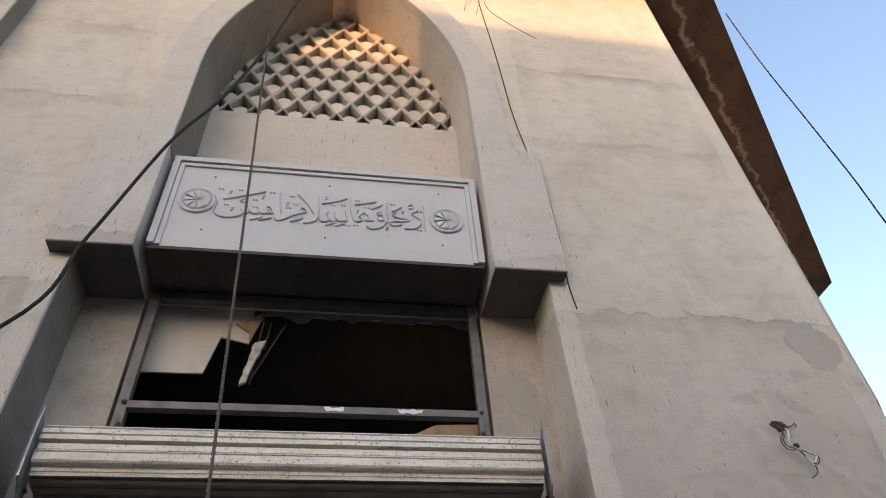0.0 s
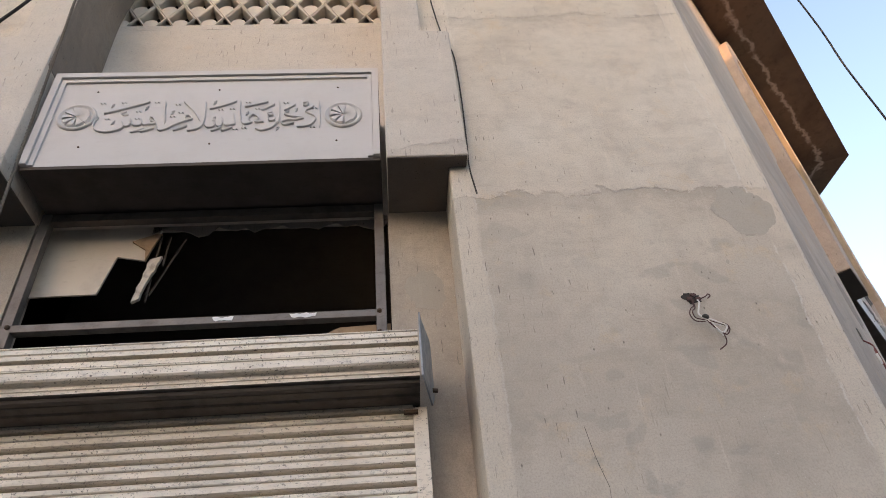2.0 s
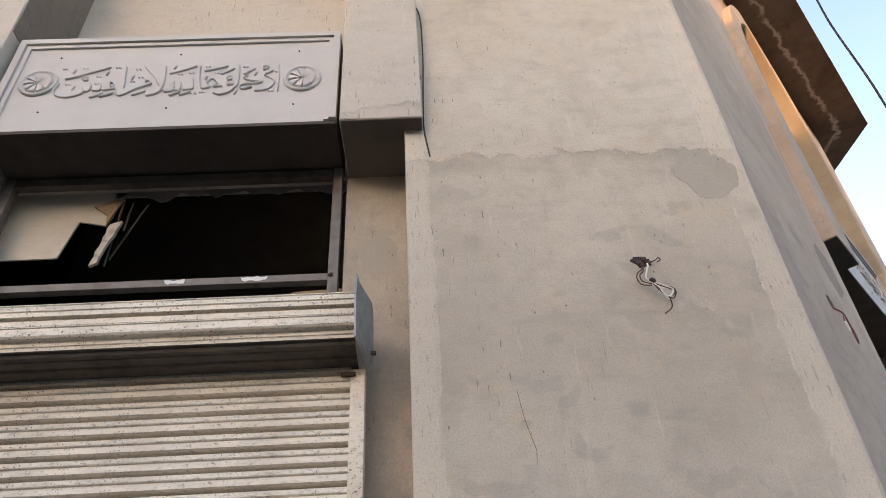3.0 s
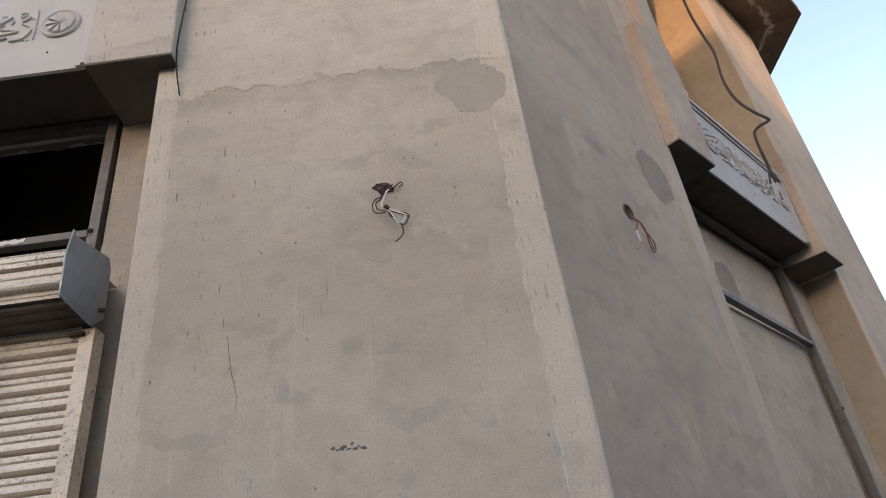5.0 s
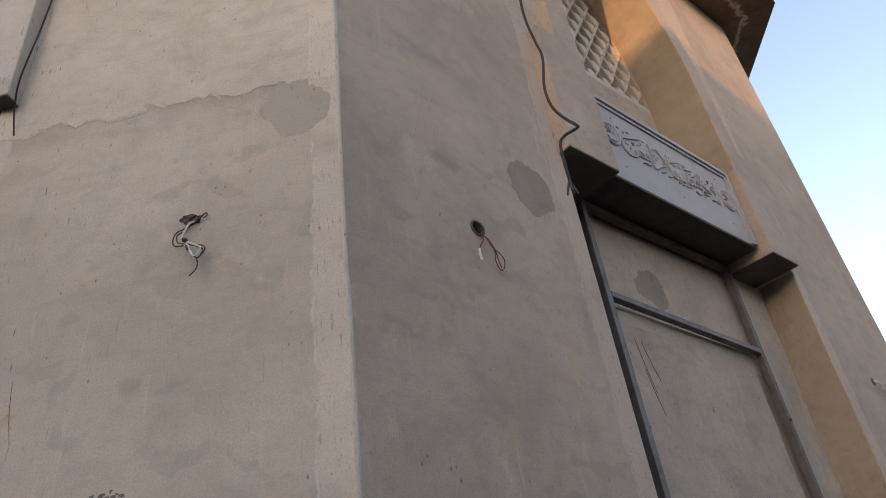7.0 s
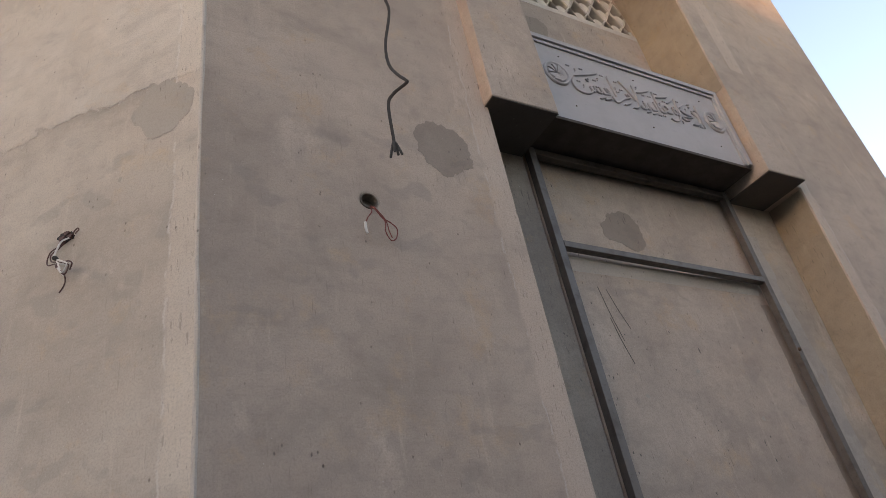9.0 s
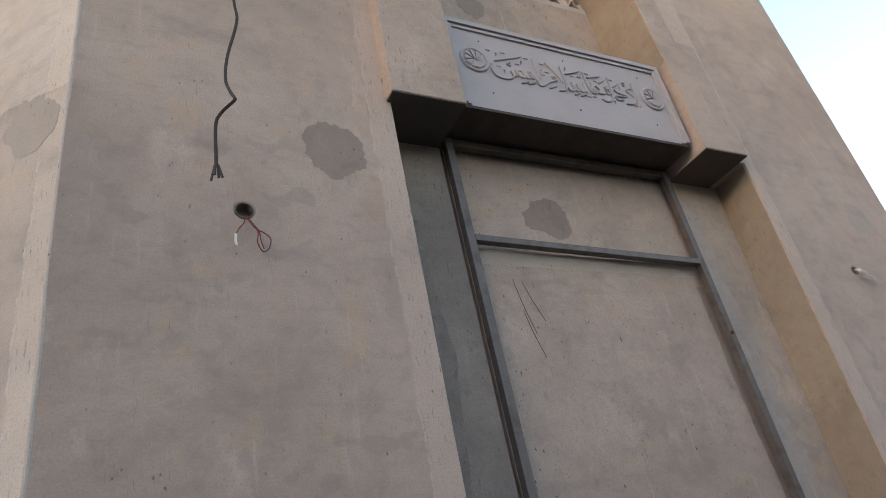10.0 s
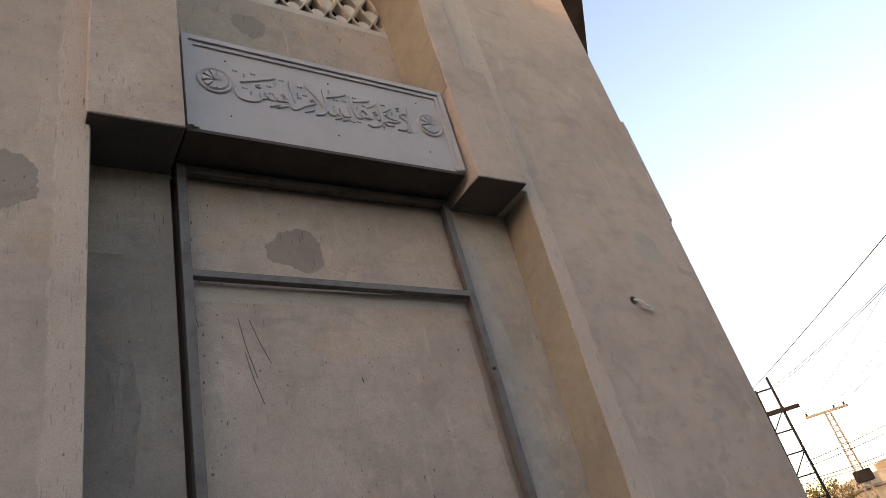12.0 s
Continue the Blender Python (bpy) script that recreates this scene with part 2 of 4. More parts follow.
M_WHITE = paint("white_wire", (0.74, 0.71, 0.66), (0.52, 0.47, 0.41), 0.6, 0, 0.4, 30.0)
M_SCRATCH = paint("scratched_render", (0.16, 0.14, 0.12), (0.10, 0.09, 0.08), 0.95, 0, 0.5, 30.0)
M_HOLE_SHADE = paint("painted_hole_shade", (0.05, 0.042, 0.036), (0.02, 0.018, 0.016), 0.95, 0, 0.5, 30.0)
M_BOX = paint("grey_plastic_box", (0.075, 0.068, 0.06), (0.045, 0.04, 0.034), 0.8, 0, 0.5, 30.0)
M_CUP = paint("dusty_grey_plastic", (0.21, 0.185, 0.155), (0.10, 0.085, 0.07), 0.85, 0, 0.6, 30.0, 0.3)
# near-black that stands in for missing light inside the room
M_ROOM_SHADE = paint("painted_room_darkness", (0.045, 0.038, 0.032), (0.02, 0.018, 0.016), 0.95, 0, 0.5, 2.0)
M_LINE = paint("grey_power_line", (0.13, 0.125, 0.12), (0.09, 0.085, 0.08), 0.7, 0, 0.3, 8.0)
M_POLE = paint("concrete_pole", (0.23, 0.215, 0.19), (0.16, 0.15, 0.135), 0.9, 0, 0.4, 8.0)
M_DARKSTEEL = paint("dark_lattice_steel", (0.014, 0.013, 0.012), (0.009, 0.008, 0.008), 0.9, 0.0, 0.4, 8.0)
M_ACROSS = paint("brown_brick_render", (0.13, 0.105, 0.085), (0.09, 0.07, 0.06), 0.95, 0, 0.5, 2.0)
M_HOUSE = paint("cream_house_paint", (0.46, 0.40, 0.31), (0.34, 0.29, 0.23), 0.9, 0, 0.5, 1.2)
M_HOUSE2 = paint("ochre_house_paint", (0.42, 0.33, 0.20), (0.32, 0.25, 0.16), 0.9, 0, 0.5, 1.2)
M_GLASSDARK = paint("dark_window", (0.05, 0.05, 0.055), (0.03, 0.03, 0.03), 0.25, 0, 0.3, 3.0)


def shutter_metal():
    n = Nodes("grimy_shutter_steel", 0.55, 0.1)
    x, y, z = n.axes()
    col = n.mix(n.ramp(n.noise(2.2, 6, 0.65), 0.4, 0.7), (0.78, 0.70, 0.59), (0.64, 0.565, 0.465))
    col = n.mix(n.ramp(n.noise(5, 6, 0.7, n.scaled((0.35, 1, 2.0))), 0.50, 0.74, b=0.40), col, (0.42, 0.355, 0.285))
    col = n.mix(n.ramp(n.noise(75, 5, 0.75, n.scaled((0.5, 1, 1))), 0.52, 0.68, b=0.5), col, (0.17, 0.135, 0.108))
    speck = n.math("MULTIPLY", n.ramp(n.noise(120, 3, 0.6, n.scaled((0.8, 1, 0.7))), 0.60, 0.66), n.ramp(n.noise(6, 4, 0.65), 0.42, 0.58))
    col = n.mix(n.math("MULTIPLY", speck, 0.85), col, (0.06, 0.045, 0.036))
    col = n.mix(n.ramp(n.noise(22, 4, 0.7), 0.64, 0.72, b=0.7), col, (0.10, 0.075, 0.06))
    n.put(n.bsdf.inputs["Roughness"], n.ramp(n.noise(20, 4), 0.3, 0.7, a=0.42, b=0.8))
    n.bump(n.noise(45, 4, 0.7), 0.25, 0.003)
    return n.done(col)


M_SHUTTER = shutter_metal()


def soffit_mat():
    """Rain-stained brown concrete with a wavering white bloom line half way across the overhang."""
    n = Nodes("stained_soffit", 0.92)
    x, y, z = n.axes()
    col = n.mix(n.ramp(n.noise(1.6, 6, 0.65), 0.35, 0.7), (0.25, 0.175, 0.13), (0.165, 0.115, 0.087))
    col = n.mix(n.ramp(n.noise(9, 5, 0.7), 0.5, 0.75, b=0.5), col, (0.09, 0.065, 0.05))
    wav = n.math("MULTIPLY_ADD", n.noise(2.4, 7, 0.72), 0.42, -0.21)
    off = n.math("ABSOLUTE", n.math("ADD", n.math("ADD", y, 0.24), wav))
    bloom = n.math("MULTIPLY", n.ramp(off, 0.0, 0.045, a=1.0, b=0.0), n.ramp(n.noise(3.2, 3), 0.28, 0.42))
    col = n.mix(n.math("MULTIPLY", bloom, 0.85), col, (0.72, 0.62, 0.54))
    spots = n.math("MULTIPLY", n.ramp(n.cells(26), 0.0, 0.22, a=1.0, b=0.0), n.ramp(off, 0.0, 0.12, a=1.0, b=0.0))
    col = n.mix(n.math("MULTIPLY", spots, 0.35), col, (0.66, 0.57, 0.49))
    n.bump(n.noise(12, 5, 0.7), 0.4, 0.01)
    return n.done(col)


M_SOFFIT = soffit_mat()


def jali_mat():
    n = Nodes("cast_cement_jali", 0.9)
    rnd = n.random()
    col = n.mix(n.ramp(n.noise(8, 5, 0.65), 0.35, 0.7), (0.70, 0.625, 0.53), (0.58, 0.515, 0.435))
    col = n.mix(n.math("MULTIPLY", rnd, 0.35), col, (0.46, 0.40, 0.335))
    n.bump(n.noise(70, 4, 0.7), 0.3, 0.004)
    return n.done(col)


M_JALI = jali_mat()


def ground_mat():
    n = Nodes("dusty_asphalt", 0.95)
    col = n.mix(n.ramp(n.noise(0.5, 6, 0.65), 0.35, 0.7), (0.055, 0.05, 0.045), (0.04, 0.036, 0.032))
    col = n.mix(n.ramp(n.noise(40, 4, 0.7), 0.45, 0.75, b=0.5), col, (0.045, 0.04, 0.035))
    n.bump(n.noise(25, 5, 0.7), 0.4, 0.02)
    return n.done(col)


M_GROUND = ground_mat()


def leaf_mat():
    n = Nodes("dusty_leaves", 0.8)
    rnd = n.t.nodes.new("ShaderNodeNewGeometry").outputs["Random Per Island"]
    return n.done(n.mix(rnd, (0.09, 0.085, 0.03), (0.16, 0.13, 0.05)))


M_LEAF = leaf_mat()
M_BARK = paint("bark", (0.12, 0.09, 0.065), (0.06, 0.045, 0.035), 0.95, 0, 0.5, 9.0, 0.5)

# ---- mesh helpers ----


def mesh_of(bm, material, smooth=False):
    me = bpy.data.meshes.new("mesh")
    bmesh.ops.recalc_face_normals(bm, faces=bm.faces)
    bm.to_mesh(me)
    bm.free()
    me.materials.append(material)
    if smooth:
        for p in me.polygons:
            p.use_smooth = True
    return me


def part(name, bm, material, parent, label="", smooth=False, at=None):
    ob = new(name, mesh_of(bm, material, smooth))
    ob.parent = parent
    if at is not None:
        ob.matrix_local = at
    if label:
        ob["label"] = label
    return ob


def thing(name, at, label, category, group="", kind=""):
    ob = new(name)
    ob.empty_display_size = 0.1
    ob.matrix_world = at
    return tagged(ob, label, category, group, kind)


def box(bm, lo, hi, bevel=0.0):
    made = bmesh.ops.create_cube(bm, size=1.0)["verts"]
    for v in made:
        v.co = Vector([lo[i] + (hi[i] - lo[i]) * (v.co[i] + 0.5) for i in range(3)])
    if bevel:
        edges = list({e for v in made for e in v.link_edges})
        bmesh.ops.bevel(bm, geom=edges, offset=bevel, segments=2, affect="EDGES", profile=0.6)
    return bm


def boxed(lo, hi, bevel=0.0):
    return box(bmesh.new(), lo, hi, bevel)


def slab(bm, outline, d0, d1):
    """A prism: outline of (u, z), from depth d0 to d1."""
    front = [bm.verts.new((u, d0, z)) for u, z in outline]
    back = [bm.verts.new((u, d1, z)) for u, z in outline]
    bm.faces.new(front)
    bm.faces.new(back[::-1])
    k = len(outline)
    for i in range(k):
        bm.faces.new((front[i], front[(i + 1) % k], back[(i + 1) % k], back[i]))
    return bm


def prism(outline, d0, d1):
    return slab(bmesh.new(), outline, d0, d1)


def run(bm, profile, x0, x1):
    """A profile of (depth, z), open, drawn along u from x0 to x1."""
    a = [bm.verts.new((x0, d, z)) for d, z in profile]
    b = [bm.verts.new((x1, d, z)) for d, z in profile]
    for i in range(len(profile) - 1):
        bm.faces.new((a[i], a[i + 1], b[i + 1], b[i]))
    return bm


def smooth_path(points, steps=8):
    pts = [Vector(p) for p in points]
    pts = [pts[0] * 2 - pts[1]] + pts + [pts[-1] * 2 - pts[-2]]
    out = []
    for i in range(1, len(pts) - 2):
        a, b, c, d = pts[i - 1:i + 3]
        for s in range(steps):
            t = s / steps
            out.append(0.5 * ((2 * b) + (c - a) * t + (2 * a - 5 * b + 4 * c - d) * t * t + (3 * b - a - 3 * c + d) * t ** 3))
    return out + [pts[-2]]


def tube(bm, points, radius, sides=6, steps=8, twist=0.0, smooth=True):
    path = smooth_path(points, steps) if smooth else [Vector(p) for p in points]
    rings, side = [], None
    for i, p in enumerate(path):
        way = (path[min(i + 1, len(path) - 1)] - path[max(i - 1, 0)]).normalized()
        if side is None:
            side = way.orthogonal().normalized()
        side = (side - way * side.dot(way)).normalized()
        other = way.cross(side)
        r = radius(i / (len(path) - 1)) if callable(radius) else radius
        ring = []
        for k in range(sides):
            a = 2 * math.pi * k / sides + twist * i
            ring.append(bm.verts.new(p + (side * math.cos(a) + other * math.sin(a)) * r))
        rings.append(ring)
    for a, b in zip(rings, rings[1:]):
        for k in range(sides):
            bm.faces.new((a[k], a[(k + 1) % sides], b[(k + 1) % sides], b[k]))
    bm.faces.new(rings[0][::-1])
    bm.faces.new(rings[-1])
    return bm


def tubed(points, radius, sides=6, steps=8, **more):
    return tube(bmesh.new(), points, radius, sides, steps, **more)


def blob(cx, cz, rx, rz, d, seed, count=130, rag=0.22, thick=0.0013):
    """A ragged flat patch of mortar on a face."""
    pts = []
    for i in range(count):
        a = 2 * math.pi * i / count
        c, s = math.cos(a), math.sin(a)
        k = 1 + rag * (noise.noise((c * 1.1 + seed, s * 1.1, 0.3)) * 1.6 + noise.noise((c * 3 + seed, s * 3, 4.0)) * 0.7 + noise.noise((c * 7, s * 7 + seed, 1.0)) * 0.4 + noise.noise((c * 17, s * 17 + seed, 2.0)) * 0.22)
        pts.append((cx + rx * k * c, cz + rz * k * s))
    return prism(pts, d - thick, d + 0.004)


def soften(ob, width=0.008, segments=2):
    m = ob.modifiers.new("worn_edges", "BEVEL")
    m.width, m.segments, m.limit_method, m.angle_limit = width, segments, "ANGLE", radians(40)


# ---- plan of the eight-sided building ----
HALF, FRONT, TURN_B, TOP, THICK = 2.888, 2.82, 47.1, 8.24, 0.5
NICHE, SPRING, APEX, LEDGE = 0.935, 5.95, 7.80, 4.16


def along(a, r):
    return Vector((math.cos(radians(a)) * r, math.sin(radians(a)) * r, 0))


start = Vector((HALF, FRONT, 0))
mid_b = start + along(TURN_B, HALF)
corner_bc = start + along(TURN_B, 2 * HALF)
mid_c = corner_bc + along(TURN_B + 45, HALF)
mid_l = Vector((-HALF, FRONT, 0)) - along(-45, HALF)
FACE_A = Matrix.Translation((0, FRONT, 0))
FACE_B = Matrix.Translation(mid_b) @ Matrix.Rotation(radians(TURN_B), 4, "Z")
FACE_C = Matrix.Translation(mid_c) @ Matrix.Rotation(radians(TURN_B + 45), 4, "Z")
FACE_L = Matrix.Translation(mid_l) @ Matrix.Rotation(radians(-45), 4, "Z")


def arch(half, grow=0.0, steps=14, spring=SPRING, apex=APEX):
    """Points of a two-centred pointed arch, from the right springing over the apex to the left."""
    rise = apex - spring
    c = (rise ** 2 - half ** 2) / (2 * half)
    r = half + c
    top = math.atan2(rise, c)
    right = [(-c + (r + grow) * math.cos(top * i / steps), spring + (r + grow) * math.sin(top * i / steps)) for i in range(steps + 1)]
    right = [p for p in right if p[0] > 1e-4]
    peak = (0.0, spring + math.sqrt((r + grow) ** 2 - c * c))
    return right + [peak] + [(-u, z) for u, z in right[::-1]]


def niche_wall(name, face, low, high, foot, material, label):
    """A face of the building with its door recess and the arched niche over it."""
    outline = [(-HALF, 0), (low, 0), (low, LEDGE), (-NICHE, LEDGE)]
    outline += arch(NICHE)[::-1]
    outline += [(NICHE, LEDGE), (high, LEDGE), (foot, 0), (HALF, 0), (HALF, TOP), (-HALF, TOP)]
    bm = prism(outline, 0.0, THICK)
    for v in bm.verts:
        if v.co.y > 0.1 and abs(v.co.x) > HALF - 0.01:
            v.co.x *= 1 - THICK * 0.42 / HALF
    ob = new(name, mesh_of(bm, material))
    ob.matrix_world = face
    soften(ob, 0.010)
    return tagged(ob, label, "wall", kind="structure")


wall_a = niche_wall("wall_south", FACE_A, -1.235, 1.25, 1.25, M_WALL_A, "hand-trowelled beige cement render wall with patchy coats")
wall_b = niche_wall("wall_southeast", FACE_B, -1.362, 1.405, 1.27, M_WALL_SE, "smooth grey cement render wall with mortar patches")


def plain_wall(name, face, half=HALF):
    bm = prism([(-half, 0), (half, 0), (half, TOP), (-half, TOP)], 0.0, THICK)
    for v in bm.verts:
        if v.co.y > 0.1:
            v.co.x *= 1 - THICK * 0.42 / half
    ob = new(name, mesh_of(bm, M_WALL_B))
    ob.matrix_world = face
    return tagged(ob, "plain grey cement render wall", "wall", kind="structure")


wall_c = niche_wall("wall_east", FACE_C, -1.3, 1.3, 1.3, M_WALL_B, "grey cement render wall round the corner")
plain_wall("wall_southwest", FACE_L)
end_c = corner_bc + along(TURN_B + 45, 2 * HALF)
end_l = Vector((-HALF, FRONT, 0)) - along(-45, 2 * HALF)
for nm, p, q in (("wall_north", end_c, end_l + Vector((0, 6, 0))), ("wall_west", end_l + Vector((0, 6, 0)), end_l)):
    way = q - p
    plain_wall(nm, Matrix.Translation((p + q) / 2) @ Matrix.Rotation(math.atan2(way.y, way.x), 4, "Z"), way.length / 2)


front_lip = -0.070


def trims(wall, left_mat, low, high, depth, jamb_in, front=-0.085, wide=1.345):
    """Bracket blocks, arch band, jambs and niche back of one face."""
    for s in (-1, 1):
        edge = wide if s < 0 else 1.345
        outline = [(s * 0.93, 4.155), (s * edge, 4.155), (s * (edge - 0.01), 5.235), (s * 1.16, 5.25), (s * 0.93, 5.25)]
        ob = part("bracket", prism(outline, front, depth + 0.005), M_TRIM if wall is wall_a else M_WALL_B, wall, "beige render bracket block with a sharp lower edge")
        soften(ob, 0.007)
        # thin dark plate; the shade under the block is painted in
        part("underside", boxed((min(s * 0.934, s * (edge - 0.006)), front + 0.006, 4.1495), (max(s * 0.934, s * (edge - 0.006)), depth, 4.157)), M_UNDER_SHADE, ob, "dark plate painting in the shade under the bracket")
        out = high if s > 0 else low
        ob = part("jamb", boxed((min(s * jamb_in, out), depth, 0), (max(s * jamb_in, out), THICK, 4.16)), M_REVEAL if s > 0 else left_mat, wall)
    inner, outer = arch(0.93), arch(0.93, 0.225)
    outer = [(u if abs(u) < 1.155 else math.copysign(1.16, u), z) for u, z in outer]
    ring = [(0.93, 5.25)] + inner + [(-0.93, 5.25), (-1.17, 5.25)] + outer[::-1] + [(1.17, 5.25)]
    ob = part("arch_band", prism(ring, front + 0.008, 0.004), M_TRIM if wall is wall_a else M_WALL_B, wall, "pointed arch surround in beige render")
    soften(ob, 0.007)
    part("niche_back", boxed((-0.935, 0.405, 4.20), (0.935, THICK - 0.01, 6.05)), M_TRIM if wall is wall_a else M_WALL_B, wall)


trims(wall_a, M_REVEAL, -1.235, 1.26, 0.335, 0.925)
trims(wall_b, M_RAW_SHADE, -1.362, 1.41, 0.305, 0.93, front=-0.09, wide=1.39)
part("door_infill", boxed((-0.885, 0.345, 0), (0.93, THICK, 4.25)), M_WALL_B, wall_b, "rendered blank wall filling the doorway")
trims(wall_c, M_WALL_B, -1.3, 1.3, 0.305, 0.93)
part("door_infill", boxed((-0.93, 0.345, 0), (0.93, THICK - 0.01, 4.25)), M_WALL_B, wall_c)
part("niche_infill", boxed((-0.93, 0.42, 6.1), (0.93, THICK - 0.01, 7.9)), M_WALL_B, wall_c)
pilaster = part("pilaster", boxed((-HALF - 0.02, -0.14, 0), (-2.25, 0.01, TOP), 0.01), M_WALL_A, wall_a)
# thin dark plate; the shade of the pilaster's side is in its colour
part("side_shade", boxed((-2.256, -0.128, 0.01), (-2.247, 0.004, TOP - 0.01)), M_SLATE_SHADE, pilaster, "dark plate painting in the shade of the pilaster's side")
# rounded mortar bead on the corner between the two faces
part("corner_bead", tubed([(HALF - 0.005 + 0.004 * math.sin(k * 1.7), 0.007, TOP * k / 16) for k in range(17)], 0.0105, 8, 4), M_TRIM, wall_a, "pale rounded corner bead")



def ragged_coat(u0, u1, z0, z1, d, seed, rag=0.06, thick=0.0025):
    """A thin skim coat with one straight edge at u0 and a torn, wavering one at u1."""
    torn = []
    for k in range(90):
        z = z0 + (z1 - z0) * k / 89
        torn.append((u1 + rag * (noise.noise((z * 1.3, seed, 0.2)) + 0.5 * noise.noise((z * 4.1, seed, 3.0)) + 0.3 * noise.noise((z * 14.0, seed, 5.0))), z))
    return prism([(u0, z0)] + torn + [(u0, z1)], d - thick, d + 0.003)


part("skim_coat", ragged_coat(0.935, 1.10, 0.01, 3.86, 0.305, 4.0, 0.09), M_SKIM, wall_b, "pale grey skim coat with a torn edge")
part("skim_coat", ragged_coat(0.93, 0.832, 0.01, 3.30, 0.345, 9.0, 0.05, 0.0012), M_PATCH_B, wall_b, "damp dark mortar along the frame")
part("skim_coat", ragged_coat(-1.355, -1.14, 0.01, 3.60, 0.305, 14.0, 0.07), M_SLATE_SHADE, wall_b, "slate-grey cement smear")
part("infill_ledge", run(bmesh.new(), [(0.35, 3.456), (0.322, 3.452), (0.326, 3.436), (0.345, 3.37)], -0.852, 0.852), M_TRIM, wall_b, "pale mortar fillet under the crossbar", smooth=True)
part("corner_block", boxed((-2.76, -0.052, 4.16), (-2.45, 0.01, 5.27), 0.008), M_TRIM, wall_c)
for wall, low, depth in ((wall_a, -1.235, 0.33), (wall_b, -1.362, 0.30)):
    # dark lining paints shade on niche and recess sides turned from the street's light
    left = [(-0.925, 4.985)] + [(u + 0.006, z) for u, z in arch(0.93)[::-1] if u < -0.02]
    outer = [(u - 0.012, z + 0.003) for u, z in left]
    part("niche_lining", prism(left + outer[::-1], front_lip, 0.404), M_SLATE_SHADE, wall)
    part("recess_lining", boxed((low - 0.005, 0.012, 0), (low + 0.004, depth, 4.15)), M_SLATE_SHADE, wall)

high_side = [(1.403, 4.15), (1.412, 4.15), (1.279, 0), (1.270, 0)]
part("recess_lining", prism([(u - 0.003, z) for u, z in high_side], 0.012, 0.304), M_OCHRE, wall_b, "ochre sandy render on the recess side")
right = [(0.925, 4.985)] + [(u - 0.006, z) for u, z in arch(0.93) if u > 0.02]
part("niche_lining", prism(right + [(u + 0.012, z + 0.003) for u, z in right[::-1]], front_lip, 0.404), M_OCHRE, wall_b, "ochre sandy render on the niche side")

# eave slab and roof
for nm, face in (("eave", FACE_A), ("eave", FACE_B), ("eave", FACE_C), ("eave", FACE_L)):
    bm = bmesh.new()
    over, k = 0.60, 0.42
    corners = [(-HALF - over * k, -over), (HALF + over * k, -over), (HALF - THICK * k, THICK), (-HALF + THICK * k, THICK)]
    lo = [bm.verts.new((u, d, TOP)) for u, d in corners]
    hi = [bm.verts.new((u, d, TOP + 0.16)) for u, d in corners]
    bm.faces.new(lo), bm.faces.new(hi)
    for i in range(4):
        bm.faces.new((lo[i], lo[(i + 1) % 4], hi[(i + 1) % 4], hi[i]))
    ob = new(nm, mesh_of(bm, M_SOFFIT))
    ob.matrix_world = face
    tagged(ob, "rain-stained brown concrete eave slab with white bloom", "eave", kind="structure")
bm = bmesh.new()
ring = [Vector((-HALF, FRONT, 0)), start, corner_bc, end_c, end_l + Vector((0, 6, 0)), end_l]
lo = [bm.verts.new((p.x, p.y, TOP + 0.02)) for p in ring]
hi = [bm.verts.new((p.x, p.y, TOP + 0.15)) for p in ring]
bm.faces.new(lo), bm.faces.new(hi)
for i in range(len(ring)):
    j = (i + 1) % len(ring)
    bm.faces.new((lo[i], lo[j], hi[j], hi[i]))
tagged(new("ceiling", mesh_of(bm, M_ROOM_SHADE)), "concrete roof slab over the room, painted near-black as unlit", "ceiling", kind="structure")
# room behind the shutter; its lack of light is painted on as near-black
dark = thing("wall_inner", FACE_A, "added near-black partition that paints in the room's darkness", "wall", kind="structure")
part("partition", boxed((-2.2, 3.2, 0), (2.2, 3.3, TOP)), M_ROOM_SHADE, dark)

# ground
bm = bmesh.new()
bmesh.ops.create_grid(bm, x_segments=40, y_segments=40, size=1500)
for v in bm.verts:
    v.co.z = 0
tagged(new("ground", mesh_of(bm, M_GROUND)), "dusty dark asphalt street ground", "ground", kind="structure")

# row of houses across the street, behind the walker
# unseen; the roofline is set to give the sun's shadow line
for i, (x0, x1, h) in enumerate(((-110, -60, 11.45), (-60, -25, 11.45), (-25, 10, 11.45), (10, 60, 10.5))):
    ob = new("unseen_wall_across", mesh_of(boxed((x0, -40, 0), (x1, -30, h)), M_ACROSS))
    tagged(ob, "plain rendered houses across the street", "house", kind="structure")

# unseen block added to cut low eastern light on the southeast face
ob = new("unseen_wall_across", mesh_of(boxed((27, -28, 0), (36, 20, 8.0)), M_HOUSE))
tagged(ob, "unseen block added to dim the light on the southeast face", "house", kind="structure")

